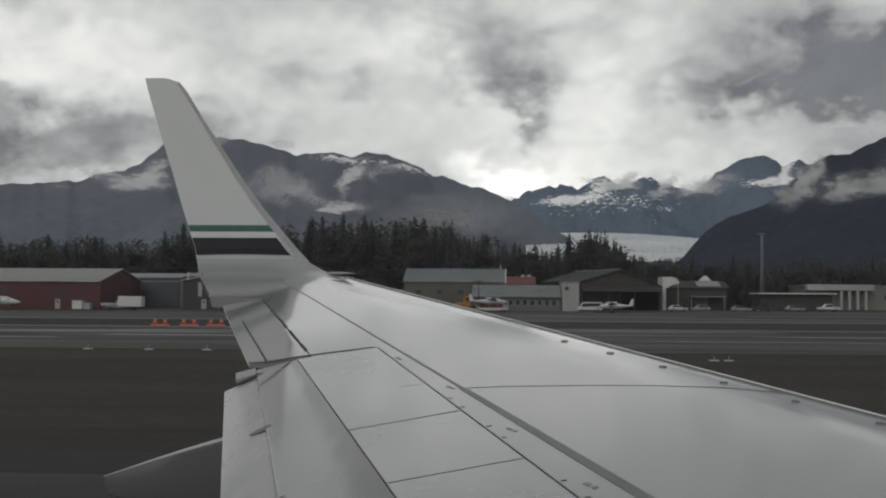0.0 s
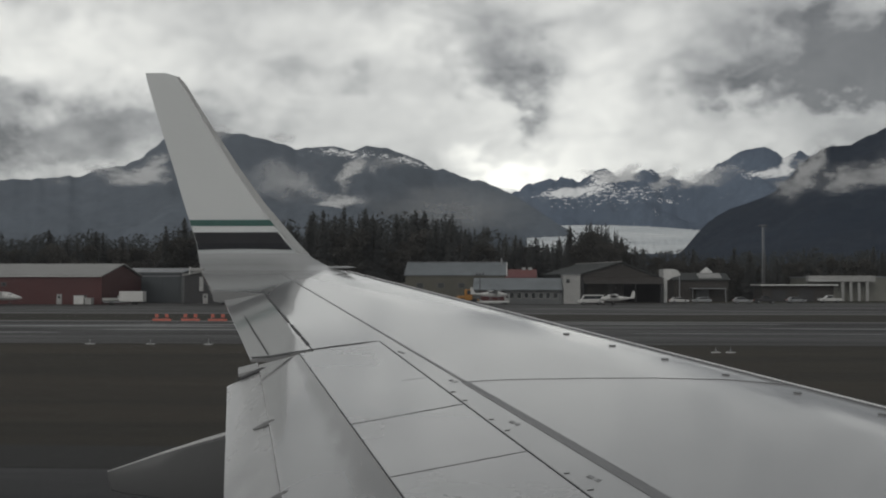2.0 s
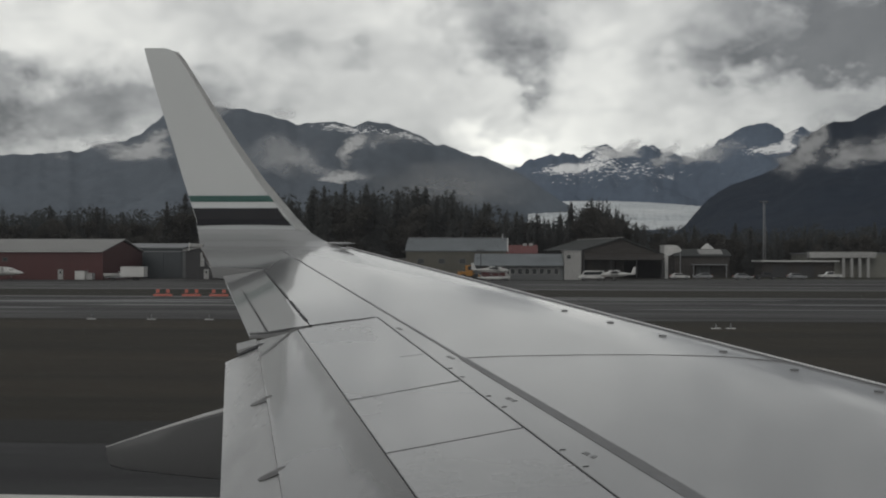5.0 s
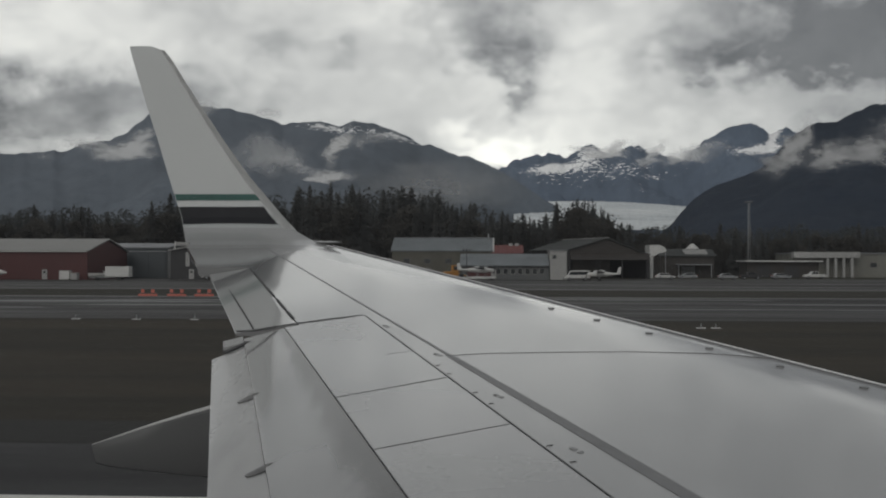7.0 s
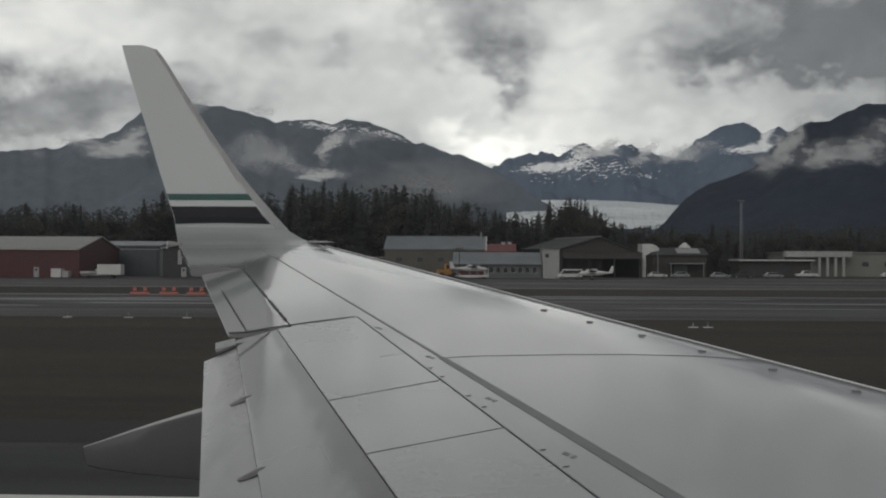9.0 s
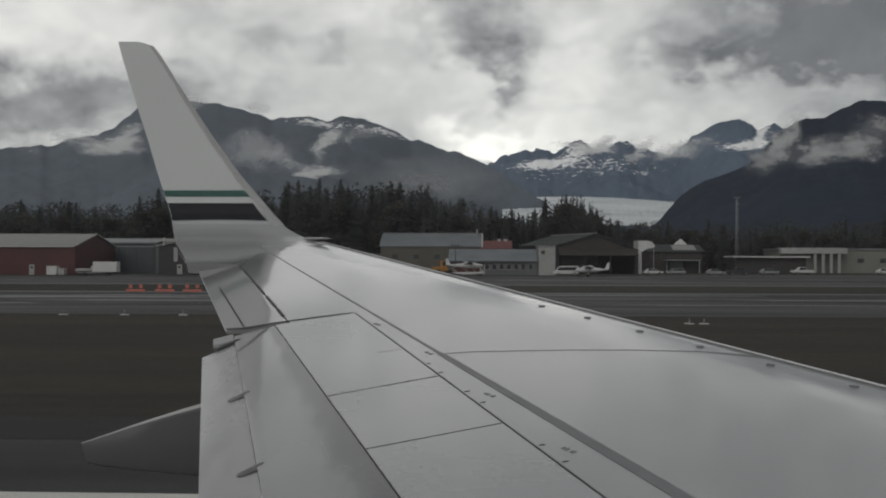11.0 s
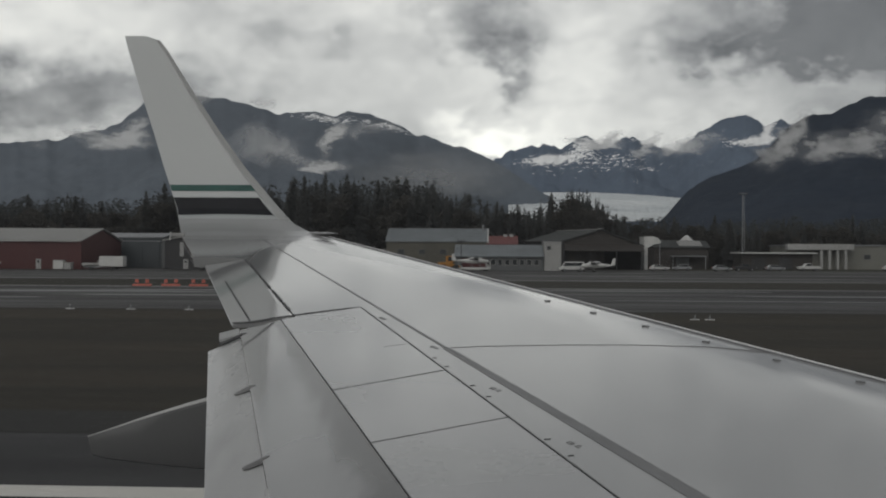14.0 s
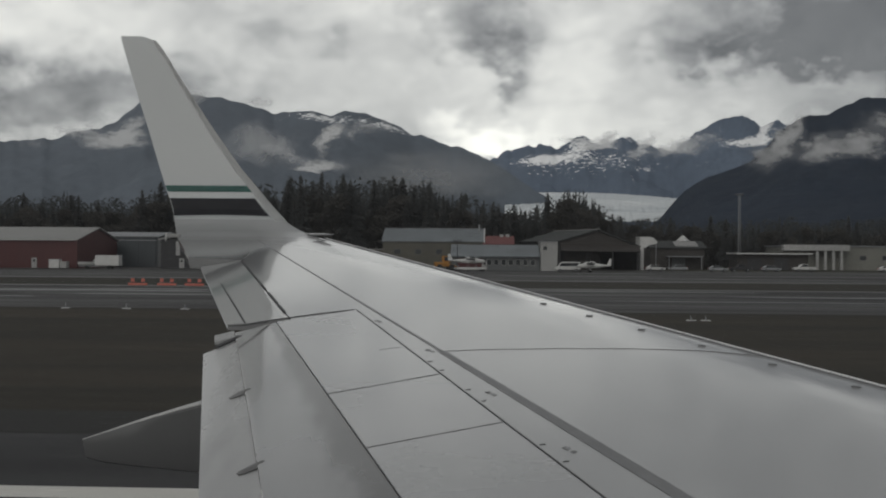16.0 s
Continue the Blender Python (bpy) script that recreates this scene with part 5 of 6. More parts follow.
for k in range(4):
    part("sliding_door", box(-96.8 + 4.1 * k, -92.8 + 4.1 * k, 267.80 + 0.06 * (k % 2), 267.9 + 0.06 * (k % 2), 0.05, 6.3), SLATE, slate, "tall blue-grey sliding door")
part("door_rail", box(-97.2, -80.2, 267.7, 267.99, 6.32, 6.5), STEEL, slate)
part("corner_post", box(-79.9, -78.9, 267.8, 268.6, 0, 6.8), GREYW, slate, "pale corner post")

# dark workshop with five tall white window panels under its gable
shop = thing("panelled_workshop", "dark workshop with five tall white wall panels", "workshop")
shell(shop, -74.5, -51.0, 252, 270, 6.4, CHAR)
gable_wall(shop, -74.5, -51.0, 252, 6.4, 8.5, CHAR)
gable_wall(shop, -74.5, -51.0, 269.7, 6.4, 8.5, CHAR)
gable_roof(shop, -74.5, -51.0, 252, 270, 6.4, 8.6, ROOFW, "y", 0.5, 0.25)
for k in range(5):
    x = -70.6 + 3.9 * k
    part("wall_panel", box(x - 0.45, x + 0.45, 251.86, 252.02, 2.9, 6.1, bevel=0.02), DOORW, shop, "tall white translucent panel")
front_door(shop, -69.7, 252)
part("roller_door", box(-62, -57.5, 251.88, 252.02, 0.05, 4.2), GREYW, shop, "grey roller door")

# hall with a blue-grey pitched roof over an olive wall
blue = thing("blue_roofed_hall", "olive-walled hall with a blue-grey metal roof", "hangar")
shell(blue, -26.0, -2.2, 270, 286, 6.6, OLIVE)
gable_roof(blue, -26.0, -2.2, 270, 286, 6.6, 9.7, ROOFB, over=0.3)
for xx in (-26.0, -2.45):
    part("gable", loft([[(x, 270, 6.6), (x, 286, 6.6), (x, 278, 9.6)] for x in (xx, xx + 0.25)]), OLIVE, blue)
part("barge_board", loft([[(x, 269.6, 6.75), (x, 278, 9.95), (x, 286.4, 6.75), (x, 286.4, 6.45), (x, 278, 9.65), (x, 269.6, 6.45)] for x in (-1.88, -1.6)]), WHITE, blue, "white board along the gable")
part("ridge_cap", box(-26.2, -2.0, 277.6, 278.4, 9.86, 10.02), ROOFG, blue)
part("chimney", rod((-3.0, 276, 8.8), (-3.0, 276, 10.9), 0.2, 8), STEEL, blue)
for x in (-22.5, -17.5, -12.5):
    frame_window(blue, x, 270, 4.2, 1.4, 1.0)
part("bay_door", box(-9.2, -5.0, 269.88, 270.02, 0.05, 4.6), CHAR, blue, "dark bay door")
part("lean_to", box(-29.5, -26.05, 271, 277, 0, 4.6), OLIVE, blue, "small flat-roofed annexe")
part("annexe_roof", box(-29.8, -25.8, 270.7, 277.3, 4.6, 4.8), ROOFW, blue)

# long low building with a single blue-grey roof slope and windows beneath
low = thing("low_terminal", "low building with a blue-grey roof and a row of windows", "building")
shell(low, -9.0, 11.0, 258, 266, 3.1, GREYW)
part("roof", loft([[(x, 257.2, 3.1), (x, 266.2, 5.7), (x, 266.2, 5.95), (x, 257.2, 3.3)] for x in (-9.4, 11.05)]), ROOFB, low)
part("back_wall", box(-9.0, 11.0, 266.02, 266.3, 0, 5.6), GREYW, low)
for k in range(7):
    frame_window(low, -0.5 + 1.65 * k, 258, 1.9, 0.95, 1.2, trim=DOORW)
part("red_panel", box(-7.6, -2.2, 257.9, 258.02, 0.1, 2.8), DARKRED, low, "dark red lower wall")
front_door(low, -1.6, 258)
gab = thing("white_gable_block", "white end block with a flat wall towards the apron", "building")
shell(gab, 11.2, 15.0, 257.5, 272, 6.6, DOORW)
part("roof", box(11.0, 15.2, 257.3, 272.2, 6.6, 6.8), ROOFG, gab)
frame_window(gab, 12.2, 257.5, 5.2, 0.7, 0.7)

# red-roofed building seen over the low one
redroof = thing("red_roofed_house", "pale building with a faded red roof", "house")
shell(redroof, -3.5, 5.5, 292, 300, 6.2, DOORW)
gable_roof(redroof, -3.5, 5.5, 292, 300, 6.2, 8.2, FADED, "x", 0.4)
for k in range(3):
    frame_window(redroof, -1.5 + 2.5 * k, 292, 4.8, 1.0, 0.9)
for x in (2.6, 4.2):
    part("roof_vent", box(x - 0.5, x + 0.5, 295.5, 296.5, 8.0, 8.9), DOORW, redroof, "white roof vent")

# large dark open hangar, its gable towards the apron, its ridge running obliquely back
dark = thing("open_hangar", "large dark brown hangar with an open front and greenish roof", "hangar")


def hangar_section(y, pts):
    """A cross section that slides aside as the building runs back."""
    return [(x - 8.8 * (y - 281) / 29, y, z) for x, z in pts]


part("wall", loft([hangar_section(y, ((17.0, 0), (17.3, 0), (17.3, 7.0), (17.0, 7.0))) for y in (281, 310)]), CHAR, dark)
part("wall", loft([hangar_section(y, ((35.9, 0), (36.2, 0), (36.2, 5.9), (35.9, 5.9))) for y in (281, 310)]), CHAR, dark)
part("wall", loft([hangar_section(y, ((17.3, 0), (35.9, 0), (35.9, 5.8), (26.1, 9.7), (17.3, 6.9))) for y in (309.6, 309.9)]), CHAR, dark)
part("gable", loft([hangar_section(y, ((17.0, 4.9), (36.2, 4.9), (36.2, 5.8), (26.1, 9.75), (17.0, 7.0))) for y in (280.95, 281.2)]), BROWN, dark, "dark brown gable above the opening")
part("roof", loft([hangar_section(y, ((16.6, 6.95), (26.1, 9.8), (36.7, 5.7), (36.7, 5.95), (26.1, 10.1), (16.6, 7.2))) for y in (280.4, 310.3)]), ROOFD, dark, "dark green-grey roof")
part("roof_edge", loft([hangar_section(y, ((25.8, 10.04), (26.4, 10.02), (26.4, 10.2), (25.8, 10.22))) for y in (280.3, 310.4)]), ROOFW, dark, "pale ridge flashing")
part("canopy", loft([[(x, 277.4, 4.75), (x, 280.9, 6.3), (x, 280.9, 6.1), (x, 277.4, 4.55)] for x in (17.2, 36.4)]), BROWN, dark, "brown sloping canopy over the doors")
for k in range(4):
    part("sliding_door", box(18.0 + 2.3 * k, 20.2 + 2.3 * k, 282.0 + 0.12 * (k % 2), 282.1 + 0.12 * (k % 2), 0.05, 4.8), BROWN, dark, "dark brown sliding door")
for x in (23.4, 29.6, 36.0):
    part("post", box(x - 0.12, x + 0.12, 277.6, 277.85, 0, 4.62), CHAR, dark)

# white rounded tent beside it
tent = thing("white_tent", "white fabric shelter with a rounded edge beside the dark hangar", "tent")
part("cover", loft([[(x, y, z) for x, z in ((37.0, 5.4), (37.0, 8.3), (39.3, 8.35), (40.5, 7.9), (41.3, 6.9), (40.6, 6.5), (39.3, 6.3), (38.3, 5.6))] for y in (283, 292)]), WHITE, tent, "white fabric cover")
part("side_wall", box(37.05, 37.9, 283.1, 291.9, 0, 5.45), WHITE, tent, "white tent wall")
part("pole", rod((40.9, 283.2, 0), (40.9, 283.2, 6.6), 0.08, 6), STEEL, tent)

# brown workshops with pale roofs
brown = thing("brown_workshop", "brown workshop with a pale sloping roof", "workshop")
shell(brown, 42.0, 56.0, 300, 314, 5.6, BROWN)
gable_roof(brown, 42.0, 56.0, 300, 314, 5.6, 7.4, ROOFD, "x", 0.5)
part("skylight", loft([[(x, 300.6, 6.1), (x, 305.5, 7.4), (x, 305.5, 7.5), (x, 300.6, 6.2)] for x in (48.5, 54.6)]), ROOFW, brown, "pale roof sheets")
part("canopy", box(46.0, 55.0, 296.5, 299.95, 3.3, 3.55), ROOFG, brown, "flat canopy")
for x in (46.3, 54.7):
    part("canopy_post", rod((x, 296.8, 0), (x, 296.8, 3.3), 0.1, 6), STEEL, brown)
part("roller_door", box(47.5, 51.0, 299.88, 300.02, 0.05, 3.0), GREYW, brown, "grey roller door")
peak = thing("white_peaked_tent", "small white peaked tent behind the workshop", "tent")
part("cover", loft([[(54 + r * math.cos(a), 322 + r * math.sin(a), z) for a in [2 * math.pi * i / 8 for i in range(8)]] for r, z in ((3.6, 0.0), (3.6, 6.8), (2.2, 7.6), (0.3, 9.3))]), WHITE, peak, "white fabric cover")
low2 = thing("flat_shed", "low dark shed with a thin white roof", "shed")
shell(low2, 64.6, 83.0, 300, 310, 4.2, BROWN)
part("roof", box(63.8, 83.8, 298.6, 310.4, 4.2, 4.55), WHITE, low2, "thin white roof")
for x in (69, 76):
    part("roller_door", box(x - 1.8, x + 1.8, 299.88, 300.02, 0.05, 3.2), CHAR, low2, "dark roller door")

# pale service building with a fascia, four white columns and rounded roof lights
serv = thing("service_building", "pale olive service building with white columns", "building")
shell(serv, 79.5, 130.0, 312, 332, 6.4, PALEW)
part("roof", box(79.2, 130.3, 311.6, 332.3, 6.4, 6.7), ROOFG, serv)
part("fascia", box(79.0, 96.5, 309.0, 311.95, 5.3, 6.9), DOORW, serv, "pale overhanging fascia")
for k in range(4):
    x = 88.0 + 2.15 * k
    part("column", box(x - 0.36, x + 0.36, 309.2, 309.9, 0, 5.28, bevel=0.05), DOORW, serv, "white square column")
part("doorway", box(84.2, 85.8, 311.86, 312.02, 0.05, 4.0), CHAR, serv, "dark doorway")
part("bay_door", box(118, 124, 311.86, 312.02, 0.05, 4.6), CHAR, serv, "dark bay door")
for x in (116, 124):
    part("roof_light", loft([[(x + 2.2 * math.cos(a), y, 6.7 + 1.5 * math.sin(a)) for a in [math.pi * i / 10 for i in range(11)]] for y in (316, 321)]), WHITE, serv, "white rounded roof light", smooth=True)
for x in (101, 107, 112):
    frame_window(serv, x, 312, 3.4, 1.6, 1.1)


def hangar_row(name, label, x0, x1, y, depth, h, rise, wall, roof, doors=(), windows=0, big=0, along="x"):
    """A plain metal building of the airfield's far row."""
    t = thing(name, label, "building")
    shell(t, x0, x1, y, y + depth, h, wall)
    if rise:
        gable_roof(t, x0, x1, y, y + depth, h, h + rise, roof, along)
        if along == "x":
            for xx in (x0, x1 - 0.25):
                part("gable", loft([[(x, y, h), (x, y + depth, h), (x, y + depth / 2, h + rise - 0.1)] for x in (xx, xx + 0.25)]), wall, t)
        else:
            gable_wall(t, x0, x1, y, h, h + rise - 0.1, wall)
    else:
        part("roof", box(x0 - 0.2, x1 + 0.2, y - 0.2, y + depth + 0.2, h, h + 0.25), roof, t)
    for d in doors:
        front_door(t, x0 + d, y)
    for i in range(windows):
        frame_window(t, x0 + (x1 - x0) * (i + 0.5) / windows, y, h * 0.62, 1.1, 0.9)
    for i in range(big):
        c = x0 + (x1 - x0) * (i + 0.5) / big
        w = (x1 - x0) / big * 0.38
        part("roller_door", box(c - w, c + w, y - 0.1, y + 0.02, 0.05, h * 0.72), DOORW if i % 2 else TEAL, t, "wide roller door")
    return t


hangar_row("slate_shed", "slate-grey metal shed with a lighter side wall", -298, -278, 225, 13, 6.6, 1.0, TEAL, ROOFG, (4,), 1, 2)
hangar_row("beige_house", "beige gabled building with white trim among the trees", -295, -278, 292, 14, 5.4, 2.9, BEIGE, ROOFG, (), 2, 0, "y")
hangar_row("tan_hangar", "tan hangar with a shallow pitched roof", -403, -377, 262, 24, 6.5, 3.5, TAN, TAN, (4, 14), 3, 0, "y")
hangar_row("white_shed", "tall white metal shed beside parked cars", -459, -447, 330, 12, 7.0, 0.8, WHITE, ROOFG, (3,), 2)
hangar_row("low_hangar", "low beige hangar with a grey roof", -363, -337, 275, 14, 4.2, 1.5, BEIGE, ROOFG, (5,), 3, 2)
hangar_row("low_hangar", "low grey-roofed hangar beside parked planes", -335, -315, 280, 14, 4.0, 1.4, GREYW, ROOFG, (), 2, 3)
hangar_row("long_low_building", "long low pale building with roller doors", 146, 176, 330, 12, 4.0, 1.2, BEIGE, ROOFG, (), 0, 6)
hangar_row("far_office", "two-storey pale office at the apron's far side", 214, 240, 350, 14, 6.5, 1.2, BEIGE, WHITE, (5, 18), 6)

# ---------------------------------------------------------------- parked aircraft and vehicles


def light_plane(name, label, m, floats=False, stripe=BLUE, length=8.6, span=11.2, top_paint=None):
    """A single-engined high-wing plane, nose towards +x, standing on wheels or floats."""
    t = thing(name, label, "airplane", m, "parked light aircraft")
    lift = 1.55 if floats else 0.75
    L = length
    part("fuselage", loft([oval(x * L, 0, lift + 0.55 + z, ry, rz, 14, 0.8) for x, z, ry, rz in ((0.48, 0.05, 0.14, 0.16), (0.45, 0.05, 0.38, 0.36), (0.34, 0.1, 0.50, 0.48), (0.22, 0.2, 0.56, 0.66), (0.06, 0.25, 0.55, 0.68), (-0.08, 0.15, 0.42, 0.48), (-0.3, 0.15, 0.22, 0.25), (-0.48, 0.2, 0.08, 0.12))]), WHITE, t, "white fuselage", smooth=True, angle=50)
    part("stripe", loft([oval(x * L, 0, lift + 0.5 + z, ry, 0.07, 12) for x, z, ry in ((0.44, 0.05, 0.40), (0.22, 0.1, 0.575), (0.06, 0.1, 0.565), (-0.08, 0.1, 0.44), (-0.4, 0.15, 0.17))]), stripe, t, "coloured side stripe")
    part("windscreen", loft([oval(x * L, 0, lift + 1.02, ry, 0.22, 12, 0.7) for x, ry in ((0.25, 0.44), (0.20, 0.585), (0.05, 0.58), (-0.03, 0.45))]), GLASSD, t, "dark cabin glazing", smooth=True)
    part("wing", blade([(0.2 * L + 0.05, 0.2 * L - 1.35, y, lift + 1.36 + abs(y) * 0.03) for y in (-span / 2, -2.5, 0, 2.5, span / 2)], 0.12), top_paint or WHITE, t, "high wing", smooth=True)
    part("tailplane", blade([(-0.40 * L, -0.49 * L, y, lift + 0.85) for y in (-1.7, 0, 1.7)], 0.1), WHITE, t)
    part("fin", blade([(-0.36 * L, -0.49 * L, 0, lift + 0.8), (-0.44 * L, -0.50 * L, 0, lift + 2.25)], 0.1), WHITE, t, "white tail fin")
    for s in (-1, 1):
        part("strut", rod((0.17 * L, s * 0.5, lift + 0.3), (0.14 * L, s * 2.6, lift + 1.40), 0.05), WHITE, t)
    part("spinner", loft([oval(0.48 * L + x, 0, lift + 0.6, r, r, 10) for x, r in ((0, 0.14), (0.18, 0.09), (0.28, 0.01))]), STEEL, t, smooth=True)
    part("propeller", blade([(0.5 * L + 0.04, 0.5 * L - 0.06, 0.0, lift + 0.6 + z) for z in (-1.0, -0.4, 0.4, 1.0)], 0.25), BLACK, t)
    if floats:
        for s in (-1, 1):
            fl = part("float", loft([oval(x, s * 1.25, z, w, q, 12, 0.7) for x, z, w, q in ((4.3, 0.75, 0.05, 0.05), (3.6, 0.62, 0.28, 0.22), (1.5, 0.5, 0.36, 0.34), (-0.6, 0.5, 0.34, 0.33), (-1.6, 0.55, 0.24, 0.22), (-2.7, 0.66, 0.05, 0.06))]), WHITE, t, "white float", smooth=True, angle=50)
            part("wheel", wheel_mesh((0.4, s * 1.25, 0.2), 0.2, 0.14), RUBBER, fl)
            part("wheel", wheel_mesh((3.4, s * 1.25, 0.26), 0.26, 0.12), RUBBER, fl)
            for x in (2.3, 0.3):
                part("float_strut", rod((x, s * 1.2, 0.7), (x * 0.8, s * 0.4, lift + 0.2), 0.045), STEEL, t)
        for x in (2.6, 0.0):
            part("spreader", rod((x, -1.25, 0.7), (x, 1.25, 0.7), 0.04), STEEL, t)
    else:
        for s in (-1, 1):
            leg = part("gear_leg", rod((0.12 * L, s * 0.4, lift + 0.15), (0.12 * L, s * 1.15, 0.3), 0.05), WHITE, t)
            part("wheel", wheel_mesh((0.12 * L, s * 1.2, 0.24), 0.24, 0.16), RUBBER, leg)
        leg = part("gear_leg", rod((0.40 * L, 0, lift + 0.3), (0.40 * L, 0, 0.25), 0.045), STEEL, t)
        part("wheel", wheel_mesh((0.40 * L, 0, 0.22), 0.22, 0.14), RUBBER, leg)
    return t


def business_jet(m):
    t = thing("business_jet", "white twin-engined business jet with a dark T-shaped tail", "airplane", m)
    part("fuselage", loft([oval(x, 0, z, ry, rz, 18) for x, z, ry, rz in ((9.3, 1.55, 0.04, 0.04), (8.6, 1.62, 0.38, 0.33), (7.4, 1.75, 0.72, 0.62), (6.2, 1.92, 0.88, 0.86), (3.0, 2.0, 0.94, 0.94), (-3.0, 2.0, 0.94, 0.94), (-5.5, 2.15, 0.74, 0.72), (-8.0, 2.45, 0.34, 0.32), (-9.2, 2.6, 0.08, 0.08))]), WHITE, t, "white fuselage", smooth=True, angle=50)
    part("cheat_line", loft([oval(x, 0, 1.78, ry, 0.06, 12) for x, ry in ((7.4, 0.74), (6.2, 0.89), (3.0, 0.945), (-3.0, 0.945), (-5.5, 0.62))]), NAVY, t, "thin dark cheat line")
    part("windscreen", loft([oval(x, 0, 2.18, ry, 0.17, 12, 0.8) for x, ry in ((7.35, 0.45), (7.0, 0.72), (6.5, 0.82))]), GLASSD, t)
    for i in range(7):
        part("window", box(3.6 - i * 0.95 - 0.2, 3.6 - i * 0.95 + 0.2, -0.952, -0.90, 2.12, 2.46, bevel=0.02), GLASSD, t, "dark cabin window")
    part("cabin_door", box(4.7, 5.4, -0.945, -0.90, 1.45, 2.75, bevel=0.02), DOORW, t, "outlined cabin door")
    for s in (-1, 1):
        w = part("wing", blade([(1.6, -1.2, s * 0.5, 1.45), (0.6, -1.2, s * 4, 1.6), (-0.2, -1.3, s * 8.2, 1.85)], 0.12), WHITE, t, "white low wing", smooth=True)
        pod = part("engine", loft([oval(x, s * 1.5, 2.45, r, r, 14) for x, r in ((-2.7, 0.40), (-2.85, 0.50), (-3.8, 0.55), (-5.0, 0.46), (-5.9, 0.30))]), WHITE, t, "white engine pod beside the tail", smooth=True, angle=50)
        part("intake", loft([oval(x, s * 1.5, 2.45, r, r, 14) for x, r in ((-2.68, 0.37), (-2.74, 0.36))]), BLACK, pod, "dark engine intake")
        part("pylon", box(-4.8, -3.2, s * 1.15 - 0.35, s * 1.15 + 0.35, 2.38, 2.50), WHITE, t)
        leg = part("gear_leg", rod((0.2, s * 2.6, 1.5), (0.2, s * 2.6, 0.4), 0.07), STEEL, t)
        part("wheel", wheel_mesh((0.2, s * 2.6, 0.36), 0.36, 0.26), RUBBER, leg)
    leg = part("gear_leg", rod((6.6, 0, 1.2), (6.6, 0, 0.3), 0.06), STEEL, t)
    part("wheel", wheel_mesh((6.6, 0, 0.28), 0.28, 0.2), RUBBER, leg)
    part("fin", blade([(-6.0, -8.9, 0, 2.6), (-7.6, -9.5, 0, 4.6)], 0.1), WHITE, t, "white swept fin", smooth=True)
    part("fin_top", blade([(-7.45, -9.45, 0, 4.45), (-7.8, -9.65, 0, 4.95)], 0.12), BLACK, t, "black fin top")
    part("tailplane", blade([(-8.3, -9.7, -2.7, 4.98), (-7.5, -9.6, 0, 4.90), (-8.3, -9.7, 2.7, 4.98)], 0.09), BLACK, t, "dark tailplane")
    return t


def vehicle(name, label, m, shape="van", paint=WHITE):
    """A road vehicle, nose towards +x."""
    t = thing(name, label, {"van": "van", "car": "car", "truck": "pickup truck"}[shape], m, "parked vehicles")
    L, H = {"van": (5.6, 2.2), "car": (4.5, 1.5), "truck": (5.4, 1.85)}[shape]
    prof = {"van": ((2.75, 0.5), (2.75, 0.95), (2.1, 1.15), (1.5, 2.05), (1.2, 2.2), (-2.7, 2.2), (-2.8, 0.5)),
            "car": ((2.2, 0.4), (2.2, 0.75), (1.1, 0.95), (0.4, 1.45), (-1.2, 1.47), (-1.9, 1.0), (-2.25, 0.9), (-2.25, 0.4)),
            "truck": ((2.65, 0.5), (2.65, 1.05), (1.3, 1.15), (0.7, 1.82), (-0.6, 1.85), (-0.75, 1.15), (-2.7, 1.12), (-2.7, 0.5))}[shape]
    bm = loft([[(x, y, z) for x, z in prof] for y in (-0.92, 0.92)])
    bmesh.ops.bevel(bm, geom=bm.edges[:], offset=0.06, segments=2, affect="EDGES")
    part("body", bm, paint, t, smooth=True, angle=40)
    glaz = {"van": ((1.95, 1.25), (1.45, 1.95), (-2.4, 1.95), (-2.4, 1.3)), "car": ((0.95, 1.0), (0.35, 1.38), (-1.15, 1.40), (-1.7, 1.03)), "truck": ((1.15, 1.2), (0.65, 1.74), (-0.5, 1.76), (-0.6, 1.22))}[shape]
    part("windows", loft([[(x, y, z) for x, z in glaz] for y in (-0.935, 0.935)]), GLASSD, t, "dark side windows")
    for x in (L * 0.3, -L * 0.3):
        for s in (-1, 1):
            w = part("wheel", wheel_mesh((x, s * 0.85, 0.36), 0.36, 0.24), RUBBER, t, "black tyre", smooth=True)
            part("rim", wheel_mesh((x, s * 0.88, 0.36), 0.2, 0.22, None, 10), STEEL, w)
    for s in (-1, 1):
        part("headlight", box(L / 2 - 0.08, L / 2 + 0.0, s * 0.7 - 0.15, s * 0.7 + 0.15, 0.72, 0.88), WHITE, t)
        part("tail_light", box(-L / 2 - 0.02, -L / 2 + 0.04, s * 0.75 - 0.1, s * 0.75 + 0.1, 0.75, 1.0), ORANGE, t)
    part("bumper", box(L / 2 - 0.06, L / 2 + 0.06, -0.85, 0.85, 0.4, 0.6, bevel=0.03), BLACK, t)
    return t




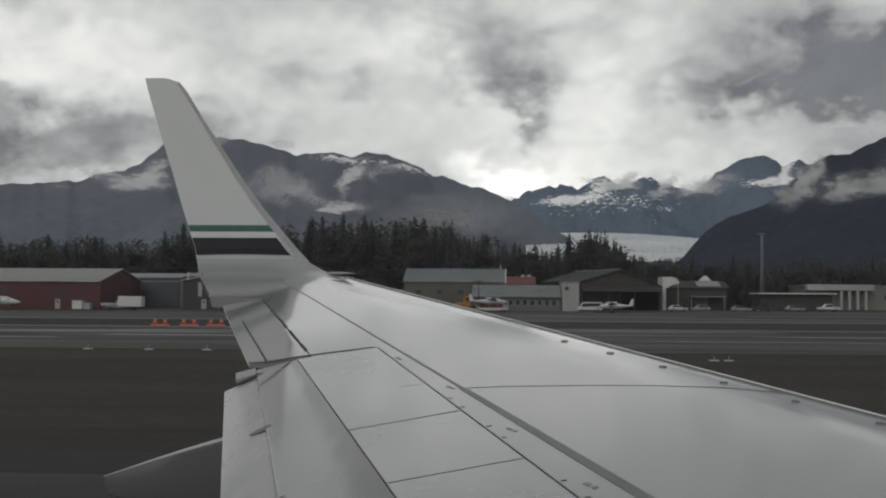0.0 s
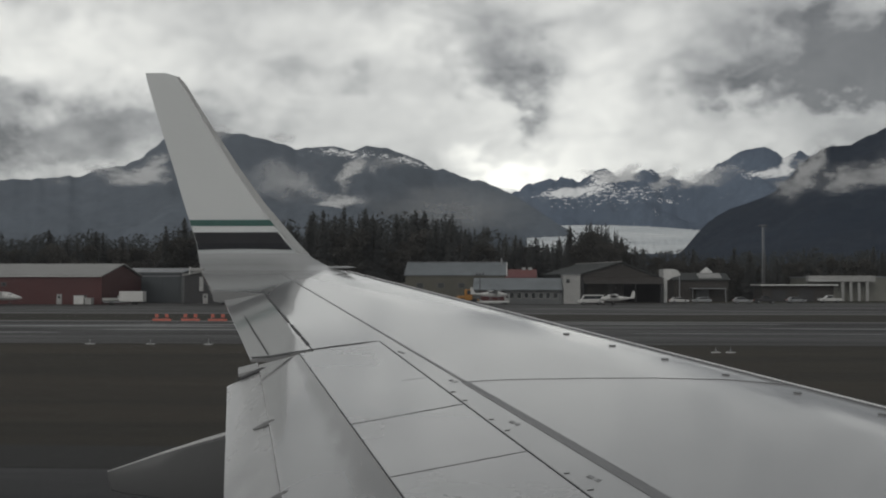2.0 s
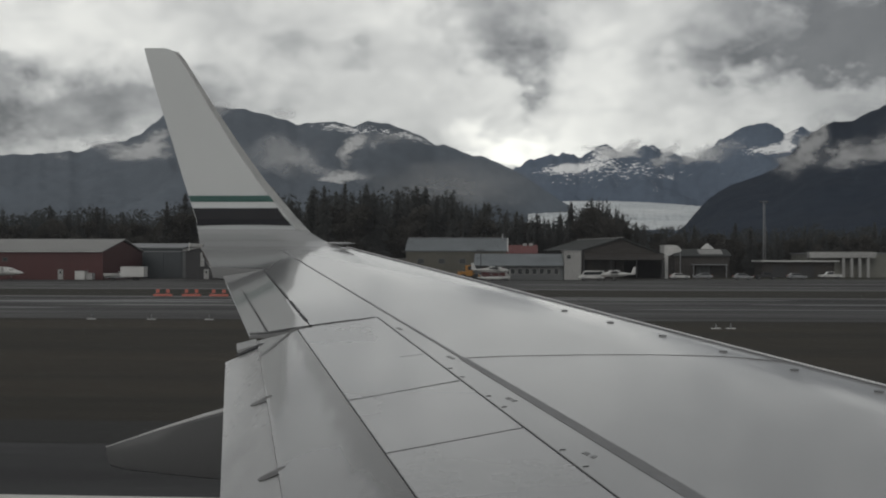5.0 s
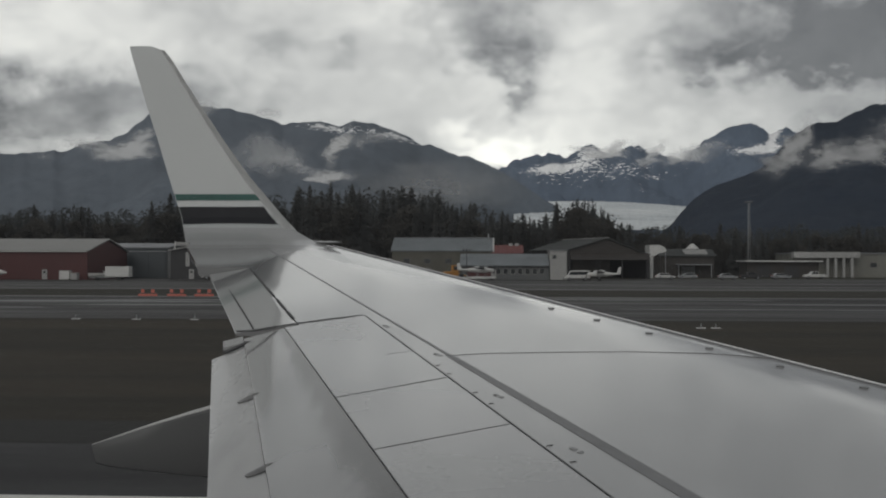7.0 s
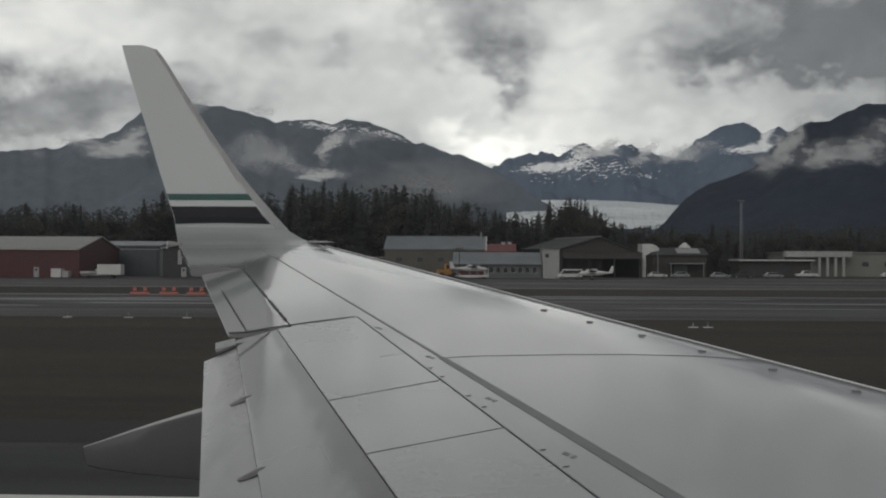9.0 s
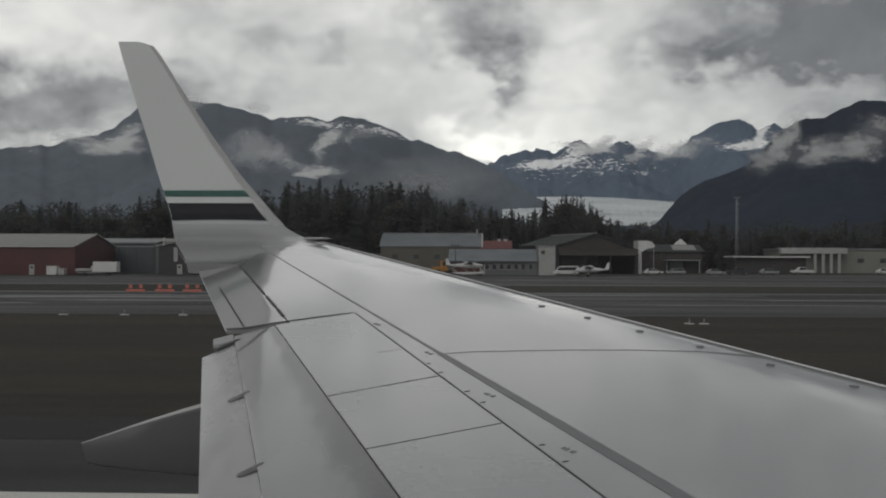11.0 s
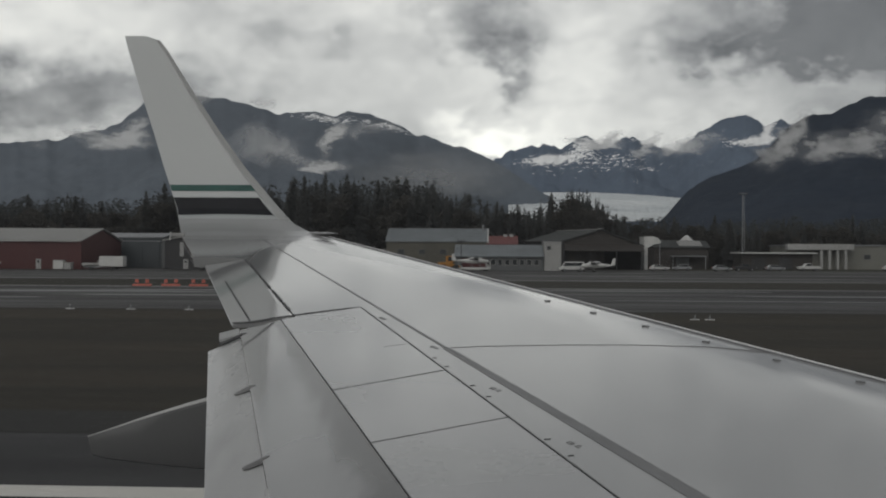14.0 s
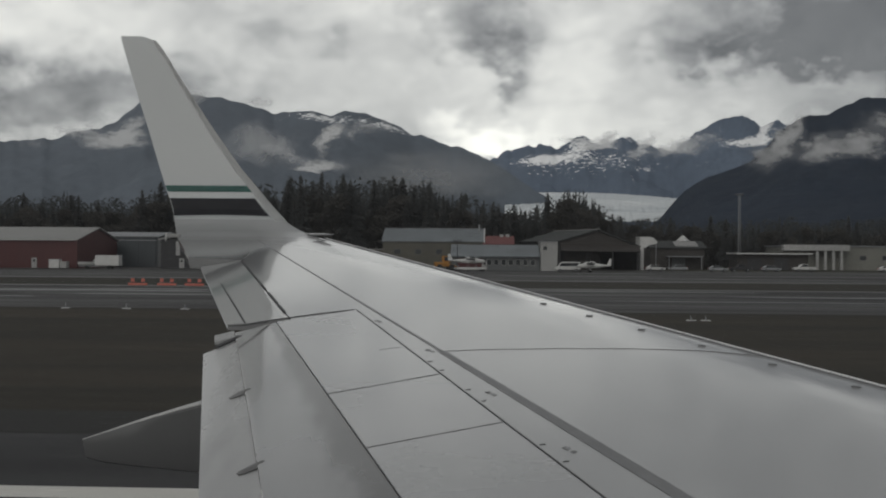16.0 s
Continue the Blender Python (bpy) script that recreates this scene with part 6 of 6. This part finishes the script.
def box_truck(name, label, m, tank=False, paint=WHITE):
    """A lorry, nose towards +x, with a box body or a round tank."""
    t = thing(name, label, "truck", m, "parked vehicles")
    bm = loft([[(x, y, z) for x, z in ((4.4, 0.6), (4.4, 1.5), (3.6, 1.7), (3.2, 2.5), (2.2, 2.55), (2.2, 0.6))] for y in (-1.1, 1.1)])
    bmesh.ops.bevel(bm, geom=bm.edges[:], offset=0.07, segments=2, affect="EDGES")
    cab = part("cab", bm, paint, t, "white cab", smooth=True, angle=40)
    part("cab_window", loft([[(x, y, z) for x, z in ((3.55, 1.72), (3.15, 2.38), (2.4, 2.4), (2.4, 1.72))] for y in (-1.115, 1.115)]), GLASSD, cab, "dark cab window")
    part("chassis", box(-4.4, 4.2, -0.5, 0.5, 0.55, 0.85), BLACK, t)
    if tank:
        part("tank", loft([oval(x, 0, 1.75, ry, rz, 16) for x, ry, rz in ((2.0, 0.7, 0.55), (1.9, 1.1, 0.85), (-4.3, 1.1, 0.85), (-4.45, 0.7, 0.55))]), paint, t, "white round tank", smooth=True, angle=50)
        part("walkway", box(-4.0, 1.6, -0.3, 0.3, 2.58, 2.68), STEEL, t)
    else:
        part("cargo_box", box(-4.6, 1.95, -1.22, 1.22, 0.9, 3.5, bevel=0.04), paint, t, "white cargo box")
        part("rear_door", box(-4.68, -4.6, -1.1, 1.1, 1.0, 3.4), DOORW, t)
    for x in (3.1, -2.4, -3.5):
        for s in (-1, 1):
            w = part("wheel", wheel_mesh((x, s * 0.95, 0.5), 0.5, 0.34), RUBBER, t, "black tyre", smooth=True)
            part("rim", wheel_mesh((x, s * 1.0, 0.5), 0.26, 0.3, None, 10), STEEL, w)
    part("bumper", box(4.35, 4.5, -1.05, 1.05, 0.5, 0.8, bevel=0.03), BLACK, t)
    return t


def trailer(m, label):
    t = thing("cargo_trailer", label, "trailer", m, "parked vehicles")
    part("cargo_box", box(-2.6, 2.6, -1.1, 1.1, 0.7, 2.9, bevel=0.05), WHITE, t, "white trailer box")
    part("side_hatch", box(-0.6, 0.5, -1.13, -1.09, 1.0, 1.9), CHAR, t, "dark side hatch")
    part("drawbar", rod((2.5, 0, 0.6), (4.0, 0, 0.5), 0.07), STEEL, t)
    for s in (-1, 1):
        part("wheel", wheel_mesh((-0.4, s * 1.0, 0.38), 0.38, 0.24), RUBBER, t, smooth=True)


def crate_box(x, y, w, h, label, mt):
    t = thing("storage_box", label, "box", pose(x, y, 0.004), "boxes before the red hall")
    part("body", box(-w / 2, w / 2, -0.8, 0.8, 0.1, h, bevel=0.04), mt, t)
    part("lid", box(-w / 2 - 0.05, w / 2 + 0.05, -0.85, 0.85, h, h + 0.1, bevel=0.02), DOORW, t)
    for s in (-1, 1):
        part("skid", box(s * w * 0.35 - 0.08, s * w * 0.35 + 0.08, -0.8, 0.8, 0, 0.1), BARK, t)


def boat(m):
    t = thing("small_boat", "small white boat on a low trailer", "boat", m)
    rings = []
    for x, w, k in ((2.9, 0.05, 1.1), (2.2, 0.6, 0.85), (0.8, 1.0, 0.7), (-1.5, 1.05, 0.65), (-2.6, 0.95, 0.65)):
        rings.append([(x, -w, 1.45), (x, -w * 0.8, k + 0.25), (x, 0, k), (x, w * 0.8, k + 0.25), (x, w, 1.45), (x, 0, 1.38)])
    part("hull", loft(rings), WHITE, t, "white hull", smooth=True, angle=40)
    part("windscreen", loft([[(0.9, -0.7, 1.42), (0.9, 0.7, 1.42), (0.5, 0.6, 1.9), (0.5, -0.6, 1.9)], [(0.8, -0.7, 1.42), (0.8, 0.7, 1.42), (0.42, 0.6, 1.9), (0.42, -0.6, 1.9)]]), GLASSD, t)
    part("trailer_frame", box(-2.4, 3.2, -0.5, 0.5, 0.45, 0.6), STEEL, t)
    part("cradle", box(-1.6, 1.2, -0.3, 0.3, 0.6, 0.78), STEEL, t)
    for s in (-1, 1):
        part("wheel", wheel_mesh((-0.8, s * 0.85, 0.32), 0.32, 0.2), RUBBER, t)


def loader(m):
    t = thing("wheel_loader", "orange-yellow wheel loader with a dark glazed cab", "loader", m)
    part("body", box(-2.4, 0.6, -0.9, 0.9, 0.9, 1.9, bevel=0.12), AMBER, t, "orange-yellow body")
    cab = part("cab", box(-0.6, 0.9, -0.75, 0.75, 1.9, 3.3, bevel=0.08), AMBER, t)
    part("cab_window", box(-0.45, 0.75, -0.78, 0.78, 2.2, 3.1), GLASSD, cab, "dark cab glazing")
    part("arm", rod((0.4, 0.5, 1.5), (2.5, 0.5, 0.9), 0.14, 6), AMBER, t)
    part("arm", rod((0.4, -0.5, 1.5), (2.5, -0.5, 0.9), 0.14, 6), AMBER, t)
    part("bucket", loft([[(2.4, y, 0.3), (3.3, y, 0.2), (2.9, y, 0.5), (2.7, y, 1.2), (2.5, y, 1.2)] for y in (-1.2, 1.2)]), STEEL, t, "steel bucket")
    for x in (-1.6, 1.2):
        for s in (-1, 1):
            part("wheel", wheel_mesh((x, s * 0.95, 0.7), 0.7, 0.5), RUBBER, t, "large black tyre", smooth=True)


# the middle of the apron
crate_box(-93.0, 237.5, 2.2, 1.9, "white storage box beside the red hall", WHITE)
crate_box(-90.6, 236.5, 1.4, 1.4, "small pale storage box beside the red hall", DOORW)
boat(pose(-85.4, 238, 0.004, 0, 0, 4))
trailer(pose(-81.6, 238, 0.004, 0, 0, 178), "white box trailer parked before the blue-grey hangar")
box_truck("box_truck", "white box lorry parked before the panelled workshop", pose(-60.5, 243, 0.004, 0, 0, 180))
box_truck("fuel_truck", "white fuel tanker parked by the olive hall", pose(-22.5, 246, 0.004, 0, 0, 2), True)
loader(pose(-10.2, 251, 0.004, 0, 0, 20))
light_plane("floatplane", "white floatplane standing by the low building", pose(-5.4, 247, 0.004, 0, 0, 12), True, BLACK, 8.4, 10.8, STEEL)
vehicle("parked_van", "white passenger van parked before the dark hangar", pose(16.6, 247, 0.004, 0, 0, 184), "van")
light_plane("light_aircraft", "small white aircraft beside the white van", pose(22.0, 243, 0.004, 0, 0, 168), False, BLACK, 7.4, 9.6)
vehicle("parked_car", "white car parked before the brown workshop", pose(38.6, 268, 0.004, 0, 0, 5), "car", WHITE)
vehicle("parked_car", "silver car parked before the brown workshop", pose(44.5, 272, 0.004, 0, 0, 176), "car", STEEL)
vehicle("parked_car", "grey car near the flat shed", pose(52.8, 266, 0.004, 0, 0, 0), "car", STEEL)
vehicle("parked_pickup", "dark pickup near the flat shed", pose(58.8, 270, 0.004, 0, 0, 4), "truck", BLACK)
vehicle("parked_car", "dull grey car parked before the flat shed", pose(67.0, 274, 0.004, 0, 0, 3), "car", STEEL)
vehicle("parked_pickup", "white pickup by the service building", pose(76.5, 280, 0.004, 0, 0, 183), "truck", WHITE)
vehicle("parked_car", "white car by the service building", pose(98.0, 284, 0.004, 0, 0, 0), "car", WHITE)
# others along the apron, on either side of the middle stretch
light_plane("floatplane", "white and dark floatplane parked before the red hall", pose(-145.8, 231, 0.004, 0, 0, 8), True, BLACK, 9.4, 12.5, STEEL)
business_jet(pose(-111.0, 229, 0.004, 0, 0, -3))
for x, y, rz, st, lab in ((-309, 248, 160, BLUE, "small white aircraft with a blue stripe on the apron"), (-319, 246, 20, RED, "small white aircraft with a red stripe on the apron"),
                          (-387, 236, 5, BLUE, "white light aircraft tied down near the tan hangar"), (-397, 238, 75, BLACK, "white light aircraft with its tail to the taxiway"),
                          (-341, 250, 10, RED, "white and orange light aircraft on the grass edge"),
                          (160, 272, 170, BLUE, "white high-wing aircraft on the wide apron"), (182, 262, 15, BLACK, "white high-wing aircraft beside a pickup"), (206, 266, 40, RED, "white aircraft with a red stripe on the wide apron")):
    light_plane("light_aircraft", lab, pose(x, y, 0.004, 0, 0, rz), False, st)
for x, y, rz, sh, pt, lab in ((-329, 236, 5, "truck", WHITE, "white pickup parked on the apron"), (-313, 262, 175, "van", WHITE, "white van beside the low hangars"), (-407, 250, 0, "car", STEEL, "grey car in the parking row"),
                              (-413, 250, 0, "car", WHITE, "white car in the parking row"), (-163.6, 234, 178, "car", BLACK, "dark car parked against the red hangar"), (190, 268, 0, "truck", BLACK, "dark pickup among the parked aircraft")):
    vehicle("parked_" + {"van": "van", "car": "car", "truck": "pickup"}[sh], lab, pose(x, y, 0.004, 0, 0, rz), sh, pt)

# ---------------------------------------------------------------- airfield signs, markers and lights


def edge_marker(x, y):
    t = thing("edge_marker", "small white taxiway edge light on a plate in the grass", "light", pose(x, y, 0.008), "taxiway edge lights")
    part("plate", box(-0.28, 0.28, -0.2, 0.2, 0, 0.05, bevel=0.015), WHITE, t, "white base plate")
    part("stem", rod((0, 0, 0.05), (0, 0, 0.24), 0.04, 8), STEEL, t)
    part("lamp", loft([oval(0, 0, 0.25 + z, r, 0.02, 10) for z, r in ((0, 0.07), (0.05, 0.07), (0.1, 0.03))]), WHITE, t)


for x, y in ((-29.6, 77.5), (-25.3, 77.5), (-21.2, 77.5), (12.3, 70.2), (13.2, 70.2), (28.0, 77.5), (-60, 77.5), (-90, 77.5), (60, 77.5), (100, 77.5), (-130, 77.5), (150, 77.5)):
    edge_marker(x, y)


def taxi_sign(name, label, m, w, h, panels):
    t = thing(name, label, "sign", m, "airfield signs")
    part("base_plate", box(-w / 2 - 0.4, w / 2 + 0.4, -0.4, 0.4, 0, 0.06), PALE, t, "pale concrete pad")
    part("housing", box(-w / 2, w / 2, -0.14, 0.14, 0.25, 0.25 + h, bevel=0.02), BLACK, t, "black sign housing")
    for i in range(2):
        part("leg", rod(((i - 0.5) * w * 0.7, 0, 0.05), ((i - 0.5) * w * 0.7, 0, 0.3), 0.04), STEEL, t)
    x = -w / 2
    for share, mt in panels:
        p = part("face", box(x + 0.04, x + w * share - 0.04, -0.16, -0.135, 0.3, 0.2 + h), mt, t)
        for k in range(2):
            part("bar", box(x + w * share * (0.25 + 0.3 * k), x + w * share * (0.42 + 0.3 * k), -0.17, -0.158, 0.38, 0.1 + h), BLACK if mt is YELLOW else YELLOW, p)
        x += w * share


taxi_sign("taxiway_sign", "black and yellow taxiway sign on a pale pad", pose(-441, 31, 0.008, 0, 0, 55), 0.9, 1.1, ((1.0, YELLOW),))
taxi_sign("direction_sign", "long yellow direction sign with a black end", pose(-463, 80, 0.01), 3.2, 0.8, ((0.75, YELLOW), (0.25, BLACK)))
taxi_sign("direction_sign", "yellow direction sign beside the wide apron", pose(175, 82, 0.01), 1.4, 0.7, ((1.0, YELLOW),))
taxi_sign("marker_board", "low dark marker board beside the apron", pose(-260, 166, 0.012), 3.0, 0.55, ())


def barricade(x, y, rz=0):
    t = thing("barricade", "orange low-profile barricade with flags", "barricade", pose(x, y, 0.01, 0, 0, rz), "orange barricades")
    part("beam", box(-1.1, 1.1, -0.13, 0.13, 0.0, 0.26, bevel=0.04), ORANGE, t)
    for s in (-0.6, 0.6):
        part("flag", box(s - 0.2, s + 0.2, -0.02, 0.02, 0.4, 0.8), ORANGE, t)
        part("flag_pole", rod((s - 0.2, 0, 0.2), (s - 0.2, 0, 0.82), 0.015), STEEL, t)


for x, y in ((-521, 86), (-518, 88), (-515, 87), (-40.8, 129), (-37.5, 129.3), (-34.2, 129), (-30.9, 129.2), (150, 130), (146, 130), (142, 130), (138, 131), (-144, 88), (-140.5, 88), (-137, 88.5)):
    barricade(x, y)


def crate(x, y, mt, lab):
    t = thing("cargo_crate", lab, "crate", pose(x, y, 0.004), "crates by the service building")
    part("body", box(-1.4, 1.4, -1, 1, 0.12, 1.5, bevel=0.03), mt, t)
    part("lid", box(-1.45, 1.45, -1.05, 1.05, 1.5, 1.6), ROOFG, t)
    for s in (-1, 1):
        part("skid", box(s * 0.9 - 0.12, s * 0.9 + 0.12, -1, 1, 0, 0.12), BARK, t)


for i in range(5):
    crate(104 + 3.1 * i, 296, ORANGE if i == 4 else WHITE, "orange cargo crate" + " beside white ones" if i == 4 else "white cargo crate in a row")


def lamp_mast(x, y, h):
    t = thing("light_mast", "tall lattice mast with floodlights above the apron", "mast", pose(x, y, 0.004))
    for a in range(3):
        c, s = math.cos(a * 2.094), math.sin(a * 2.094)
        part("leg", rod((0.5 * c, 0.5 * s, 0), (0.25 * c, 0.25 * s, h), 0.06), STEEL, t)
    for i in range(int(h / 1.5)):
        z = 1.5 * i
        part("brace", rod((0.5, 0, z), (-0.25, 0.43, z + 1.3), 0.03, 4), STEEL, t)
    part("crossbar", box(-1.2, 1.2, -0.08, 0.08, h, h + 0.14), STEEL, t)
    for s in (-0.9, 0, 0.9):
        part("floodlight", box(s - 0.25, s + 0.25, -0.35, 0.05, h - 0.35, h, bevel=0.03), BLACK, t)


lamp_mast(71.5, 330, 21.5)


def lamp_post(x, y, h):
    t = thing("lamp_post", "slim post with three small floodlights beside the low building", "lamp post", pose(x, y, 0.004))
    part("pole", rod((0, 0, 0), (0, 0, h), 0.10, 8, None, 0.07), CHAR, t)
    part("crossbar", box(-0.8, 0.8, -0.05, 0.05, h - 0.5, h - 0.4), CHAR, t)
    for q in (-0.7, 0.0, 0.7):
        part("floodlight", box(q - 0.14, q + 0.14, -0.25, 0.06, h - 0.42, h, bevel=0.03), BLACK, t, "small dark floodlight")
    part("foot", box(-0.25, 0.25, -0.25, 0.25, 0, 0.2, bevel=0.02), PALE, t, "concrete foot")


lamp_post(-7.7, 256.3, 7.0)
